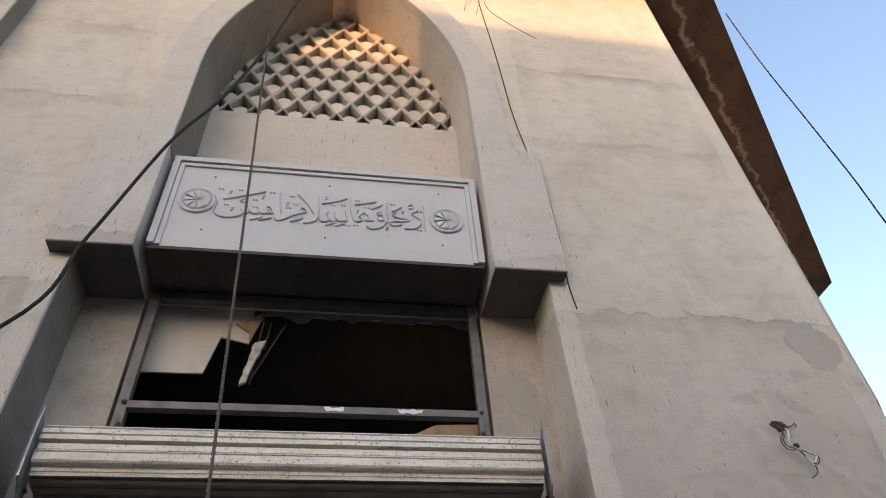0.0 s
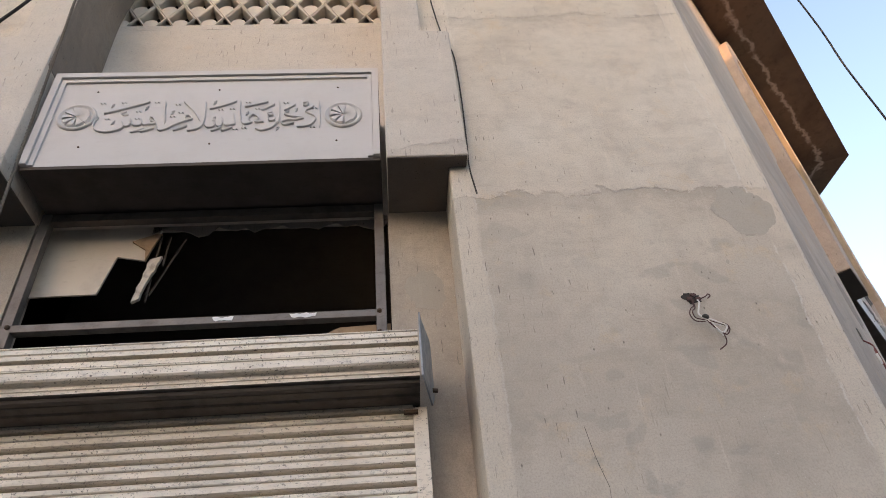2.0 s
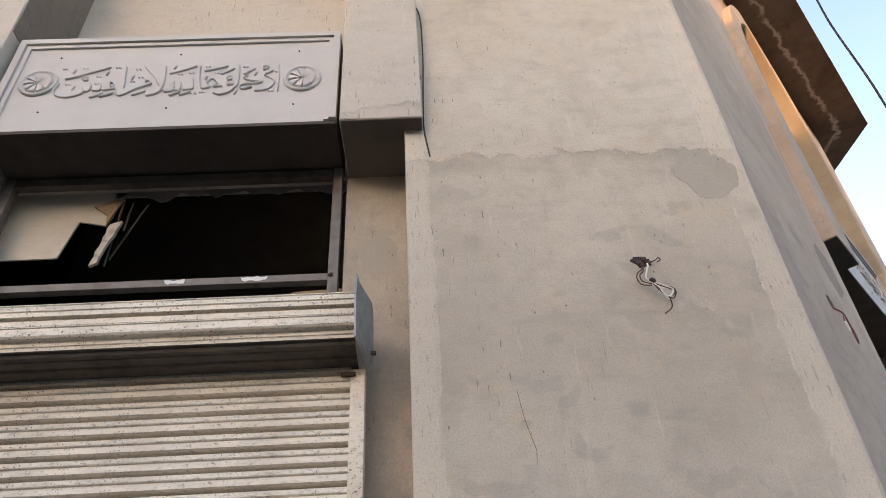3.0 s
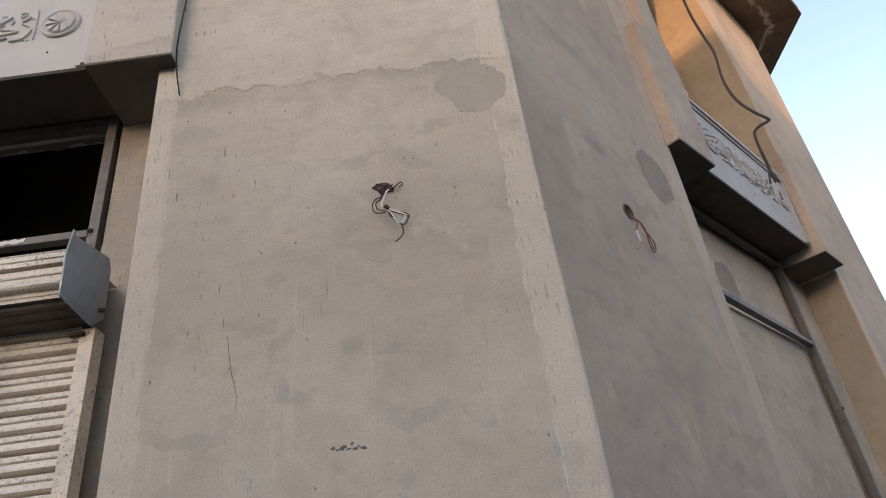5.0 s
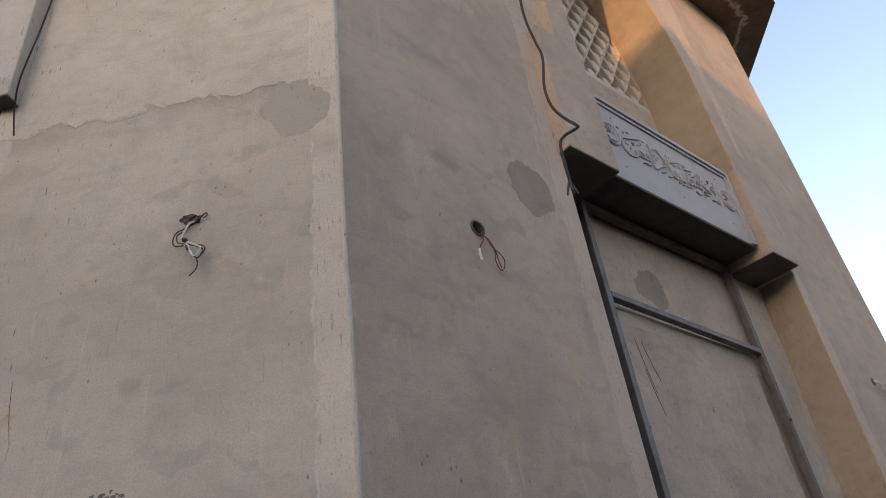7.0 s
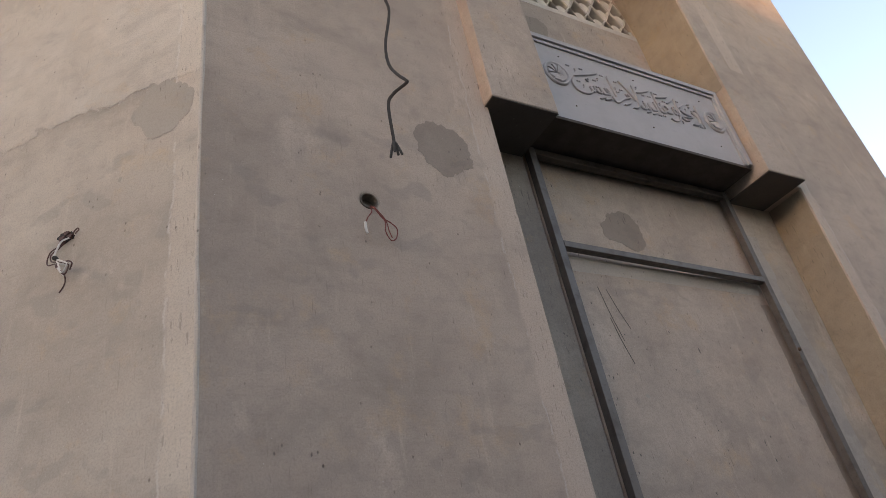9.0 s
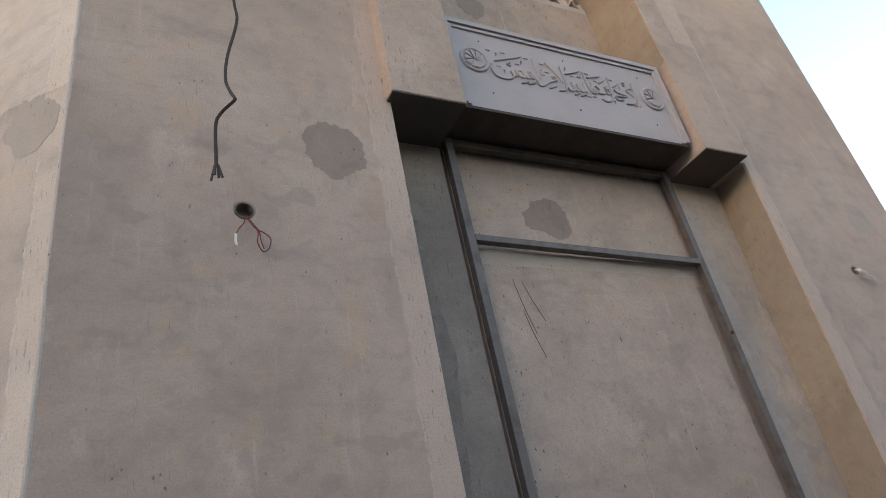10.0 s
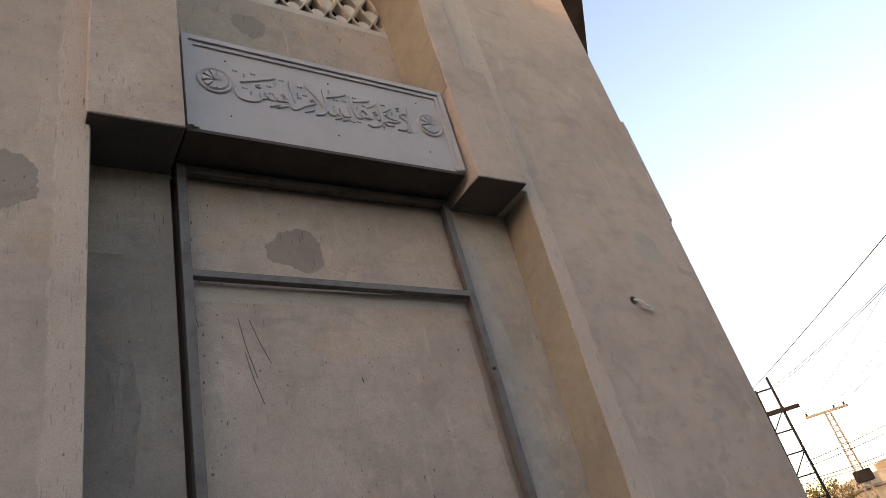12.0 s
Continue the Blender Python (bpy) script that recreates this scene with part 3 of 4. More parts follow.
# ---- calligraphy panels ----


def pen_stroke(bm, points, thick, rise):
    """A raised calligraphic stroke with a bevelled crown: broad across the slant of the pen, thin along it, tapered at both ends."""
    path = smooth_path([(u / 1000, 0, z / 1000) for u, z in points], 7)
    rows = []
    for i, p in enumerate(path):
        way = (path[min(i + 1, len(path) - 1)] - path[max(i - 1, 0)]).normalized()
        side = Vector((-way.z, 0, way.x))
        slant = abs(way.x * math.sin(radians(62)) + way.z * math.cos(radians(62)))
        k = i / (len(path) - 1)
        w = thick * (0.45 + 0.55 * slant) * min(1.0, 0.35 + 5 * k, 0.35 + 5 * (1 - k)) / 2
        rows.append([bm.verts.new(p + side * w * a + Vector((0, -rise * h, 0))) for a, h in ((-1, -0.2), (-0.72, 0.85), (0.0, 1.0), (0.72, 0.85), (1, -0.2))])
    for a, b in zip(rows, rows[1:]):
        for k in range(4):
            bm.faces.new((a[k], a[k + 1], b[k + 1], b[k]))
    bm.faces.new(rows[0]), bm.faces.new(rows[-1][::-1])
    return bm


def raised_word(strokes):
    bm = bmesh.new()
    for points in strokes:
        pen_stroke(bm, points, 0.0145, 0.0125)
    return bm


def vowel_mark(k):
    """A small comma-shaped sign or a pair of dots."""
    bm = bmesh.new()
    if k % 3 == 1:
        return pen_stroke(bm, ((7, 12), (-5, 8), (2, 0), (-8, -14)), 0.009, 0.009)
    for u in (-9, 9):
        pen_stroke(bm, ((u - 6, 4), (u, 0), (u + 4, -5)), 0.011, 0.009)
    return bm


def medallion():
    """A raised ring round a sunk disc, for nine petals; centred, facing -y."""
    bm = bmesh.new()
    count = 48
    profile = [(0.103, -0.002), (0.102, 0.009), (0.097, 0.015), (0.091, 0.015), (0.086, 0.010), (0.079, 0.003), (0.05, 0.002), (0.002, 0.002)]
    rings = []
    for r, h in profile:
        rings.append([bm.verts.new((r * math.cos(2 * math.pi * k / count), -h, r * math.sin(2 * math.pi * k / count))) for k in range(count)])
    for a, b in zip(rings, rings[1:]):
        for k in range(count):
            bm.faces.new((a[k], a[(k + 1) % count], b[(k + 1) % count], b[k]))
    return bm


def petal():
    bm = bmesh.new()
    a0, a1 = radians(2.8), radians(40.0 - 2.8)
    low = []
    for r, h in ((0.006, 0.014), (0.045, 0.020), (0.070, 0.020), (0.077, 0.002)):
        low.append([bm.verts.new((r * math.cos(a0 + (a1 - a0) * k / 5), -h * (0.62 + 0.38 * k / 5), r * math.sin(a0 + (a1 - a0) * k / 5))) for k in range(6)])
    for a, b in zip(low, low[1:]):
        for k in range(5):
            bm.faces.new((a[k], a[k + 1], b[k + 1], b[k]))
    for k in (0, 5):
        base = [bm.verts.new((ring[k].co.x, 0.002, ring[k].co.z)) for ring in low]
        for i in range(3):
            bm.faces.new((low[i][k], low[i + 1][k], base[i + 1], base[i]))
    return bm


def frame_ring(lo_u, hi_u, lo_z, hi_z, w, d0, d1):
    """A moulding along both sides and the top; its feet stop at the lower edge of the board."""
    bm = bmesh.new()
    o = [(lo_u, lo_z), (lo_u, hi_z), (hi_u, hi_z), (hi_u, lo_z)]
    i = [(lo_u + w, lo_z), (lo_u + w, hi_z - w), (hi_u - w, hi_z - w), (hi_u - w, lo_z)]
    of, inn = ([bm.verts.new((u, d0, z)) for u, z in ring] for ring in (o, i))
    ob_, ib = ([bm.verts.new((u, d1, z)) for u, z in ring] for ring in (o, i))
    for k in range(3):
        j = k + 1
        bm.faces.new((of[k], of[j], inn[j], inn[k]))
        bm.faces.new((inn[k], inn[j], ib[j], ib[k]))
        bm.faces.new((of[k], of[j], ob_[j], ob_[k]))
    for k in (0, 3):
        bm.faces.new((of[k], inn[k], ib[k], ob_[k]))
    return bm


# pen strokes of each word and its vowel marks, in millimetres from the middle of the panel
WORD_LEFT = (
    ((-599, 9), (-613, -40), (-597, -85), (-547, -105), (-491, -96), (-458, -70), (-469, -27)),
    ((-469, -27), (-453, -61), (-428, -55), (-429, -9), (-411, -53), (-371, -56), (-376, -10), (-356, -54), (-324, -52), (-293, -46), (-319, -27), (-329, 2), (-310, -5), (-291, -46)),
    ((-576, 40), (-464, 85), (-350, 131)),
    ((-410, -115), (-342, -85)),
    ((-362, -112), (-294, -84)),
    ((-267, 131), (-259, 47), (-245, -47)),
    ((-483, 32), (-462, 53), (-455, 31), (-478, 26)),
)
WORD_MIDDLE = (
    ((-284, -58), (-270, -99), (-238, -97), (-190, -60), (-135, -30), (-107, -15), (-126, 11), (-142, 4), (-131, -26)),
    ((-192, -108), (-123, -73)),
    ((-168, 126), (-132, 84), (-93, 28), (-63, -34)),
    ((-50, 121), (-41, 12), (-44, -58), (-66, -95), (-117, -114)),
    ((-36, -66), (-18, -87), (16, -79), (14, -28), (30, -74), (55, -75), (53, -18), (71, -71), (109, -71), (124, -61), (112, 13)),
    ((-22, 60), (46, 87), (119, 121)),
    ((6, -119), (62, -90)),
    ((60, -120), (116, -91)),
)
WORD_RIGHT = (
    ((140, 118), (145, 25), (162, -54), (183, -67), (212, -54), (194, -23), (217, 8), (247, -24), (232, -55), (278, -56)),
    ((165, 72), (290, 111)),
    ((299, -9), (326, -1), (333, -38), (307, -44), (299, -12)),
    ((333, -38), (345, -64), (321, -102), (273, -121), (237, -108)),
    ((352, 115), (357, -10), (353, -57), (336, -63)),
    ((408, 29), (386, 5), (426, -15), (488, -28), (438, -43), (398, -45), (370, -60), (390, -83), (440, -74)),
)
WORD_RIGHT += (
    ((496, 22), (543, -11), (552, -45), (521, -91), (456, -104)),
    ((569, 112), (575, 2), (578, -110)),
    ((382, 36), (441, 84)),
    ((500, 35), (540, 66)),
    ((259, 42), (327, 89)),
    ((482, 96), (508, 106), (504, 80), (483, 73)),
    ((293, 10), (317, 25), (319, 6), (295, 1)),
)
MARKS_LEFT = ((-599, 129), (-543, 106), (-488, 131), (-398, 54), (-358, 80), (-311, 128), (-550, -2), (-514, -34), (-392, -5))
MARKS_MIDDLE = ((-196, 106), (-215, 39), (-170, 38), (-210, 7), (2, 115), (39, 55), (100, 60), (13, -20), (133, -109))
MARKS_RIGHT = ((181, 112), (185, 17), (238, 55), (389, 101), (449, 39), (546, 53), (177, -100), (357, -110), (542, -107))


def calligraphy_panel(face, label, up, bosses, coat):
    t = thing("calligraphy_panel", face, label, "sign panel", "panels over the doorways")
    lo, hi = 4.25, 4.975
    petal_mesh = mesh_of(petal(), coat)
    part("lip", boxed((-0.90, 0.004, lo - 0.026), (0.90, 0.405, lo - 0.003), 0.003), M_CASING, t, "dark brown lower lip")
    part("casing", boxed((-0.90, 0.027, lo - 0.002), (0.90, 0.405, hi - 0.01), 0.004), M_CASING, t, "dark brown boxed casing")
    part("board", boxed((-0.893, 0.006, lo - 0.002), (0.893, 0.026, hi - 0.006)), coat, t)
    part("outer_moulding", frame_ring(-0.90, 0.90, lo, hi, 0.036, -0.019, 0.024), coat, t)
    part("inner_moulding", frame_ring(-0.862, 0.862, lo + 0.001, hi - 0.040, 0.026, -0.006, 0.008), coat, t)
    for strokes, marks in ((WORD_LEFT, MARKS_LEFT), (WORD_MIDDLE, MARKS_MIDDLE), (WORD_RIGHT, MARKS_RIGHT)):
        ob = part("word", raised_word(strokes), coat, t, "raised Arabic word", at=Matrix.Translation((0, 0.006, 4.6 + up)))
        for k, (u, z) in enumerate(marks):
            part("vowel_mark", vowel_mark(k), coat, ob, at=Matrix.Translation((u / 1000, 0, z / 1000)))
    for u, z in bosses:
        m = part("medallion", medallion(), coat, t, smooth=True, at=Matrix.Translation((u, 0.006, z)))
        for k in range(9):
            p = new("petal", petal_mesh)
            p.parent = m
            p.matrix_local = Matrix.Rotation(radians(40 * k + 4), 4, "Y")
    for u in (-0.66, 0.0, 0.66):
        for z in (lo + 0.135, hi - 0.145):
            bm = bmesh.new()
            bmesh.ops.create_cone(bm, cap_ends=True, segments=8, radius1=0.006, radius2=0.004, depth=0.006)
            part("nail", bm, M_RUST, t, "small dark nail head", at=Matrix.Translation((u + 0.01, 0.004, z)) @ Matrix.Rotation(radians(90), 4, "X"))
    return t


calligraphy_panel(FACE_A, "grey painted Arabic calligraphy panel above the roller shutter", 0.0, ((-0.712, 4.615), (0.704, 4.588)), M_PANEL)
calligraphy_panel(FACE_B, "grey painted Arabic calligraphy panel above the blank doorway", 0.036, ((-0.724, 4.646), (0.731, 4.634)), M_PANEL_B)

# ---- lattice screens ----


def lattice_block(r=0.103, tall=0.172, thick=0.095):
    """One lozenge of the screen: a ridged rim, deep straight cheeks, and a rounded petal filling the lower corner near the front."""
    bm = bmesh.new()
    o = [(r, 0), (0, tall), (-r, 0), (0, -tall)]

    def loop(scale, depth):
        return [bm.verts.new((u * scale, depth, z * scale)) for u, z in o]
    rings = [loop(1.0, 0.016), loop(1 - 0.002 / r, 0.011), loop(1 - 0.004 / r, 0.0), loop(1 - 0.013 / r, 0.001), loop(1 - 0.017 / r, 0.010), loop(1 - 0.019 / r, thick), loop(1.0, thick)]
    for a, b in zip(rings, rings[1:]):
        for k in range(4):
            j = (k + 1) % 4
            bm.faces.new((a[k], a[j], b[j], b[k]))
    q, p = r - 0.015, tall - 0.025
    crown = [(0.60 * q * math.cos(math.pi * k / 8), -0.41 * p + 0.32 * p * math.sin(math.pi * k / 8)) for k in range(9)]
    slab(bm, [(0, -p)] + crown, 0.008, 0.034)
    return bm


BLOCK = mesh_of(lattice_block(), M_JALI)


def jali_screen(face, label):
    t = thing("lattice_screen", face, label, "lattice screen", "arched lattice screens")
    r, tall = 0.103, 0.172
    curve = arch(0.935)

    def inside(u, z):
        top = max((b[1] for a, b in zip(curve, curve[1:]) if min(a[0], b[0]) <= u <= max(a[0], b[0])), default=SPRING)
        return abs(u) < 0.935 + r and z < top + tall
    row = 0
    z = 6.20
    while z < APEX + tall:
        for c in range(-7, 8):
            u = c * 2 * r + (0 if row % 2 else r)
            if inside(u, z):
                b = new("lattice_block", BLOCK)
                b.parent = t
                b.location = (u, 0.415 + 0.0008 * ((c * 7 + row * 3) % 5), z)
        row += 1
        z += tall
    sill = part("sill", boxed((-0.935, 0.404, 6.03), (0.935, 0.49, 6.085)), M_TRIM, t)
    return t


jali_screen(FACE_A, "cast cement star lattice screen in the arched niche")
jali_screen(FACE_B, "cast cement star lattice screen in the side niche")

# ---- steel door frames ----


def steel_frame(face, label, d, cross, scrapes, tilt=0.0):
    t = thing("door_frame", face, label, "door frame", "steel door frames")
    for s in (-1, 1):
        bm = boxed((min(s * 0.852, s * 0.902), d, 0), (max(s * 0.852, s * 0.902), d + 0.05, 4.21), 0.003)
        upright = part("upright", bm, M_STEEL, t)
        for z in ((cross - 0.01, cross - 0.13) if scrapes else ((2.93,) if s > 0 else ())):
            b = bmesh.new()
            bmesh.ops.create_icosphere(b, subdivisions=1, radius=0.014)
            part("bolt", b, M_RUST, upright, "rusty bolt", at=Matrix.Translation((s * 0.868, d - 0.004, z)))
    bm = boxed((-0.853, d - 0.004, cross - 0.040), (0.853, d + 0.045, cross), 0.003)
    bar = part("crossbar", bm, M_STEEL, t, at=Matrix.Translation((0, 0, cross)) @ Matrix.Rotation(tilt, 4, "Y") @ Matrix.Translation((0, 0, -cross)))
    # the bar's darkness is shade put into its colour
    part("head_bar", boxed((-0.85, d + 0.001, 4.155), (0.85, d + 0.05, 4.205), 0.003), M_SOOT_SHADE, t, "head bar painted dark for the shade under the lintel")
    for u, w in scrapes:
        rnd = random.Random(int(u * 100))
        pts = [(u + w * (k / 8 - 0.5), cross - 0.012 + 0.010 * rnd.random()) for k in range(9)]
        pts += [(u + w * (0.45 - k / 8), cross - 0.024 - 0.008 * rnd.random()) for k in range(8)]
        part("paint_scrape", prism(pts, d - 0.006, d - 0.003), M_SCRAPE, bar, "scraped white paint")
    return t


steel_frame(FACE_A, "grey steel door frame with white paint scrapes", 0.318, 3.508, ((0.12, 0.10), (0.50, 0.13)))
steel_frame(FACE_B, "grey steel door frame set into the blank doorway", 0.262, 3.492, (), radians(1.3))

# ---- roller shutter ----
shutter = thing("roller_shutter", FACE_A, "closed grimy steel roller shutter with ribbed hood", "shutter")
prof = [(0.33, 3.178), (0.02, 3.172), (-0.026, 3.166), (-0.034, 3.160), (-0.034, 3.157), (-0.026, 3.155), (-0.026, 3.152), (-0.036, 3.149), (-0.038, 3.128), (-0.030, 3.125), (-0.030, 3.122), (-0.038, 3.119),
        (-0.038, 3.100), (-0.006, 3.097), (-0.006, 3.090), (-0.026, 3.087), (-0.026, 3.063), (-0.016, 3.060), (-0.016, 3.057), (-0.038, 3.053), (-0.038, 3.049), (-0.033, 3.046), (-0.036, 3.012), (-0.030, 3.004), (-0.008, 2.999), (-0.004, 2.994), (-0.004, 2.980), (0.002, 2.977), (-0.002, 2.974), (0.0, 2.962)]
skirt = [(0.0, 2.962), (0.022, 2.958), (0.016, 2.954), (0.024, 2.944), (0.056, 2.941), (0.052, 2.938), (0.10, 2.934), (0.108, 2.926), (0.19, 2.920), (0.20, 2.90)]
ob = part("hood", run(bmesh.new(), prof, -1.03, 1.03), M_SHUTTER, shutter, "ribbed sheet steel hood streaked with soot")
# soot and the shade below the hood share one dark colour
part("hood_skirt", run(bmesh.new(), skirt, -1.03, 1.03), M_SOOT_SHADE, shutter, "hood underside dark with soot and painted shade")
for s in (-1, 1):
    outline = [(-0.075, 2.925), (-0.085, 3.10), (-0.068, 3.225), (-0.05, 3.20), (0.13, 3.205), (0.15, 3.16), (0.155, 2.93), (0.10, 2.875)]
    bm = bmesh.new()
    a = [bm.verts.new((s * (1.034 + 0.22 * (d + 0.08)), d, z)) for d, z in outline]
    b = [bm.verts.new((s * (1.041 + 0.22 * (d + 0.08)), d, z)) for d, z in outline]
    bm.faces.new(a), bm.faces.new(b)
    for i in range(len(outline)):
        j = (i + 1) % len(outline)
        bm.faces.new((a[i], a[j], b[j], b[i]))
    part("end_plate", bm, M_PLATE, shutter, "blue-grey galvanised end plate")
    rail = part("guide_rail", box(boxed((min(s * 0.998, s * 1.058), 0.165, 0), (max(s * 0.998, s * 1.058), 0.175, 2.905), 0.002),
                                  (min(s * 1.050, s * 1.058), 0.17, 0), (max(s * 1.050, s * 1.058), 0.240, 2.905)), M_SHUTTER, shutter)
    part("bracket_pin", tubed([(s * 1.07, 0.12, 2.955), (s * 1.105, 0.13, 2.957)], 0.010, smooth=False), M_RUST, shutter)
    part("latch", boxed((min(s * 0.96, s * 1.02), 0.150, 2.872), (max(s * 0.96, s * 1.02), 0.170, 2.888), 0.003), M_RUST, shutter)
bm = bmesh.new()
PITCH = 0.0768
run(bm, [(0.214, PITCH), (0.214, PITCH - 0.006), (0.188, PITCH - 0.009), (0.180, PITCH - 0.014), (0.177, PITCH * 0.60), (0.180, PITCH * 0.54), (0.186, PITCH * 0.52), (0.186, PITCH * 0.49), (0.180, PITCH * 0.45), (0.177, PITCH * 0.30), (0.1745, 0.010), (0.184, 0.003), (0.214, 0.0)], -1.0, 1.0)
SLAT = mesh_of(bm, M_SHUTTER)
for k in range(-1, 37):
    ob = new("slat", SLAT)
    ob.parent = shutter
    ob.location = (0, 0.002 * math.sin(k * 2.1), 2.820 - PITCH * k)

# ---- broken boards in the opening above the shutter ----
t = thing("ceiling_board", FACE_A, "broken cream ceiling board hanging in the opening", "board")
bm = prism([(-0.95, 4.235), (-0.30, 4.235), (-0.33, 4.10), (-0.365, 3.965), (-0.515, 4.00), (-0.57, 3.76), (-0.95, 3.757)], 0.44, 0.452)
part("board", bm, M_BOARD, t)
part("split_edge", prism([(-0.45, 4.09), (-0.34, 4.135), (-0.30, 4.14), (-0.335, 4.05), (-0.36, 3.955), (-0.37, 4.03)], 0.425, 0.438), M_WOOD, t, "split wood edge")
rnd = random.Random(8)
left = [(-0.325 - 0.045 * k / 9 - 0.010 * rnd.random(), 3.95 - 0.27 * k / 9) for k in range(10)]
right = [(-0.275 - 0.075 * k / 9 + 0.012 * rnd.random(), 3.97 - 0.27 * k / 9) for k in range(10)]
part("torn_strip", prism(left + right[::-1], 0.41, 0.43), M_TORN, t, "torn pale fibre strip")
# splinters' dimness in the opening is put into their dark colour
for a, b in (((-0.30, 0.43, 4.12), (-0.33, 0.47, 3.72)), ((-0.18, 0.46, 4.12), (-0.33, 0.5, 3.78)), ((-0.26, 0.45, 4.13), (-0.28, 0.47, 3.95))):
    part("splinter", tubed([a, b], 0.006, 5, smooth=False), M_CASING, t)
t = thing("hanging_lining", FACE_A, "ragged torn grey lining strip under the lintel", "lining")
rnd = random.Random(3)
pts = [(-0.36, 4.24)] + [(-0.36 + 0.05 * k, 4.135 + 0.05 * rnd.random() + 0.02 * math.sin(k)) for k in range(27)] + [(0.95, 4.19), (0.95, 4.24)]
part("lining", prism(pts, 0.44, 0.447), M_SLATE_SHADE, t)
t = thing("plywood_scrap", FACE_A, "tan plywood scrap lying behind the hood", "board")
part("sheet", prism([(0.40, 3.40), (0.66, 3.53), (0.92, 3.54), (0.92, 3.36)], 0.50, 0.512), M_WOOD, t)
t = thing("plywood_scrap", FACE_A, "plywood scraps behind the hood, painted near-black as unlit", "board")
# shares the room's near-black, so its shade is in the colour
part("sheet", prism([(-0.92, 3.36), (-0.90, 3.44), (-0.55, 3.45), (-0.30, 3.40), (-0.2, 3.36)], 0.52, 0.532), M_ROOM_SHADE, t)

# ---- wall boxes and loose wires ----


def bore(wall, u, z, r, deep):
    """Cut a round hole into a face."""
    bm = bmesh.new()
    bmesh.ops.create_cone(bm, cap_ends=True, segments=28, radius1=r, radius2=r, depth=deep * 2, matrix=Matrix.Translation((u, 0, z)) @ Matrix.Rotation(radians(90), 4, "X"))
    cutter = bpy.data.objects.new("cutter", mesh_of(bm, M_BOX))
    scene.collection.objects.link(cutter)
    cutter.matrix_world = wall.matrix_world
    bpy.context.view_layer.update()
    cut = wall.modifiers.new("bore", "BOOLEAN")
    cut.operation, cut.object, cut.solver = "DIFFERENCE", cutter, "EXACT"
    bevel = wall.modifiers["worn_edges"]
    bevel.show_viewport = False
    fresh = bpy.data.meshes.new_from_object(wall.evaluated_get(bpy.context.evaluated_depsgraph_get()))
    bevel.show_viewport = True
    wall.modifiers.remove(cut)
    bpy.data.objects.remove(cutter)
    wall.data = fresh


def socket_hole(parent, wall, u, z, r, deep=0.045):
    """A round conduit box sunk into the face: a cup with a lip and a floor."""
    bore(wall, u, z, r + 0.002, deep + 0.004)
    bm = bmesh.new()
    count, rings = 28, []
    for q, d in ((r + 0.001, 0.002), (r + 0.001, -0.002), (r - 0.003, -0.002), (r - 0.004, deep), (0.004, deep)):
        rings.append([bm.verts.new((q * math.cos(2 * math.pi * k / count), d, q * math.sin(2 * math.pi * k / count))) for k in range(count)])
    for a, b in zip(rings, rings[1:]):
        for k in range(count):
            bm.faces.new((a[k], a[(k + 1) % count], b[(k + 1) % count], b[k]))
    bm.faces.new(rings[-1])
    part("cup", bm, M_CUP, parent, "dusty grey plastic cup", at=Matrix.Translation((u, 0, z)))


t = thing("wall_wires", FACE_A, "brown and white loose wires hanging from a broken wall hole", "wires")
# flat dark patch; the shade inside the hole is only painted
part("hole", blob(2.272, 3.272, 0.040, 0.026, 0.0, 3, 28, 0.45, 0.003), M_HOLE_SHADE, t, "ragged flat patch painted dark as a hole")
for k, (u, z, w) in enumerate(((2.250, 3.268, 0.011), (2.272, 3.284, 0.014), (2.290, 3.264, 0.010), (2.262, 3.256, 0.009))):
    part("crumb", blob(u, z, w, w * 0.7, -0.003, 60 + k, 16, 0.6, 0.010), M_BROWN, t, "rust-brown broken plastic crumb")
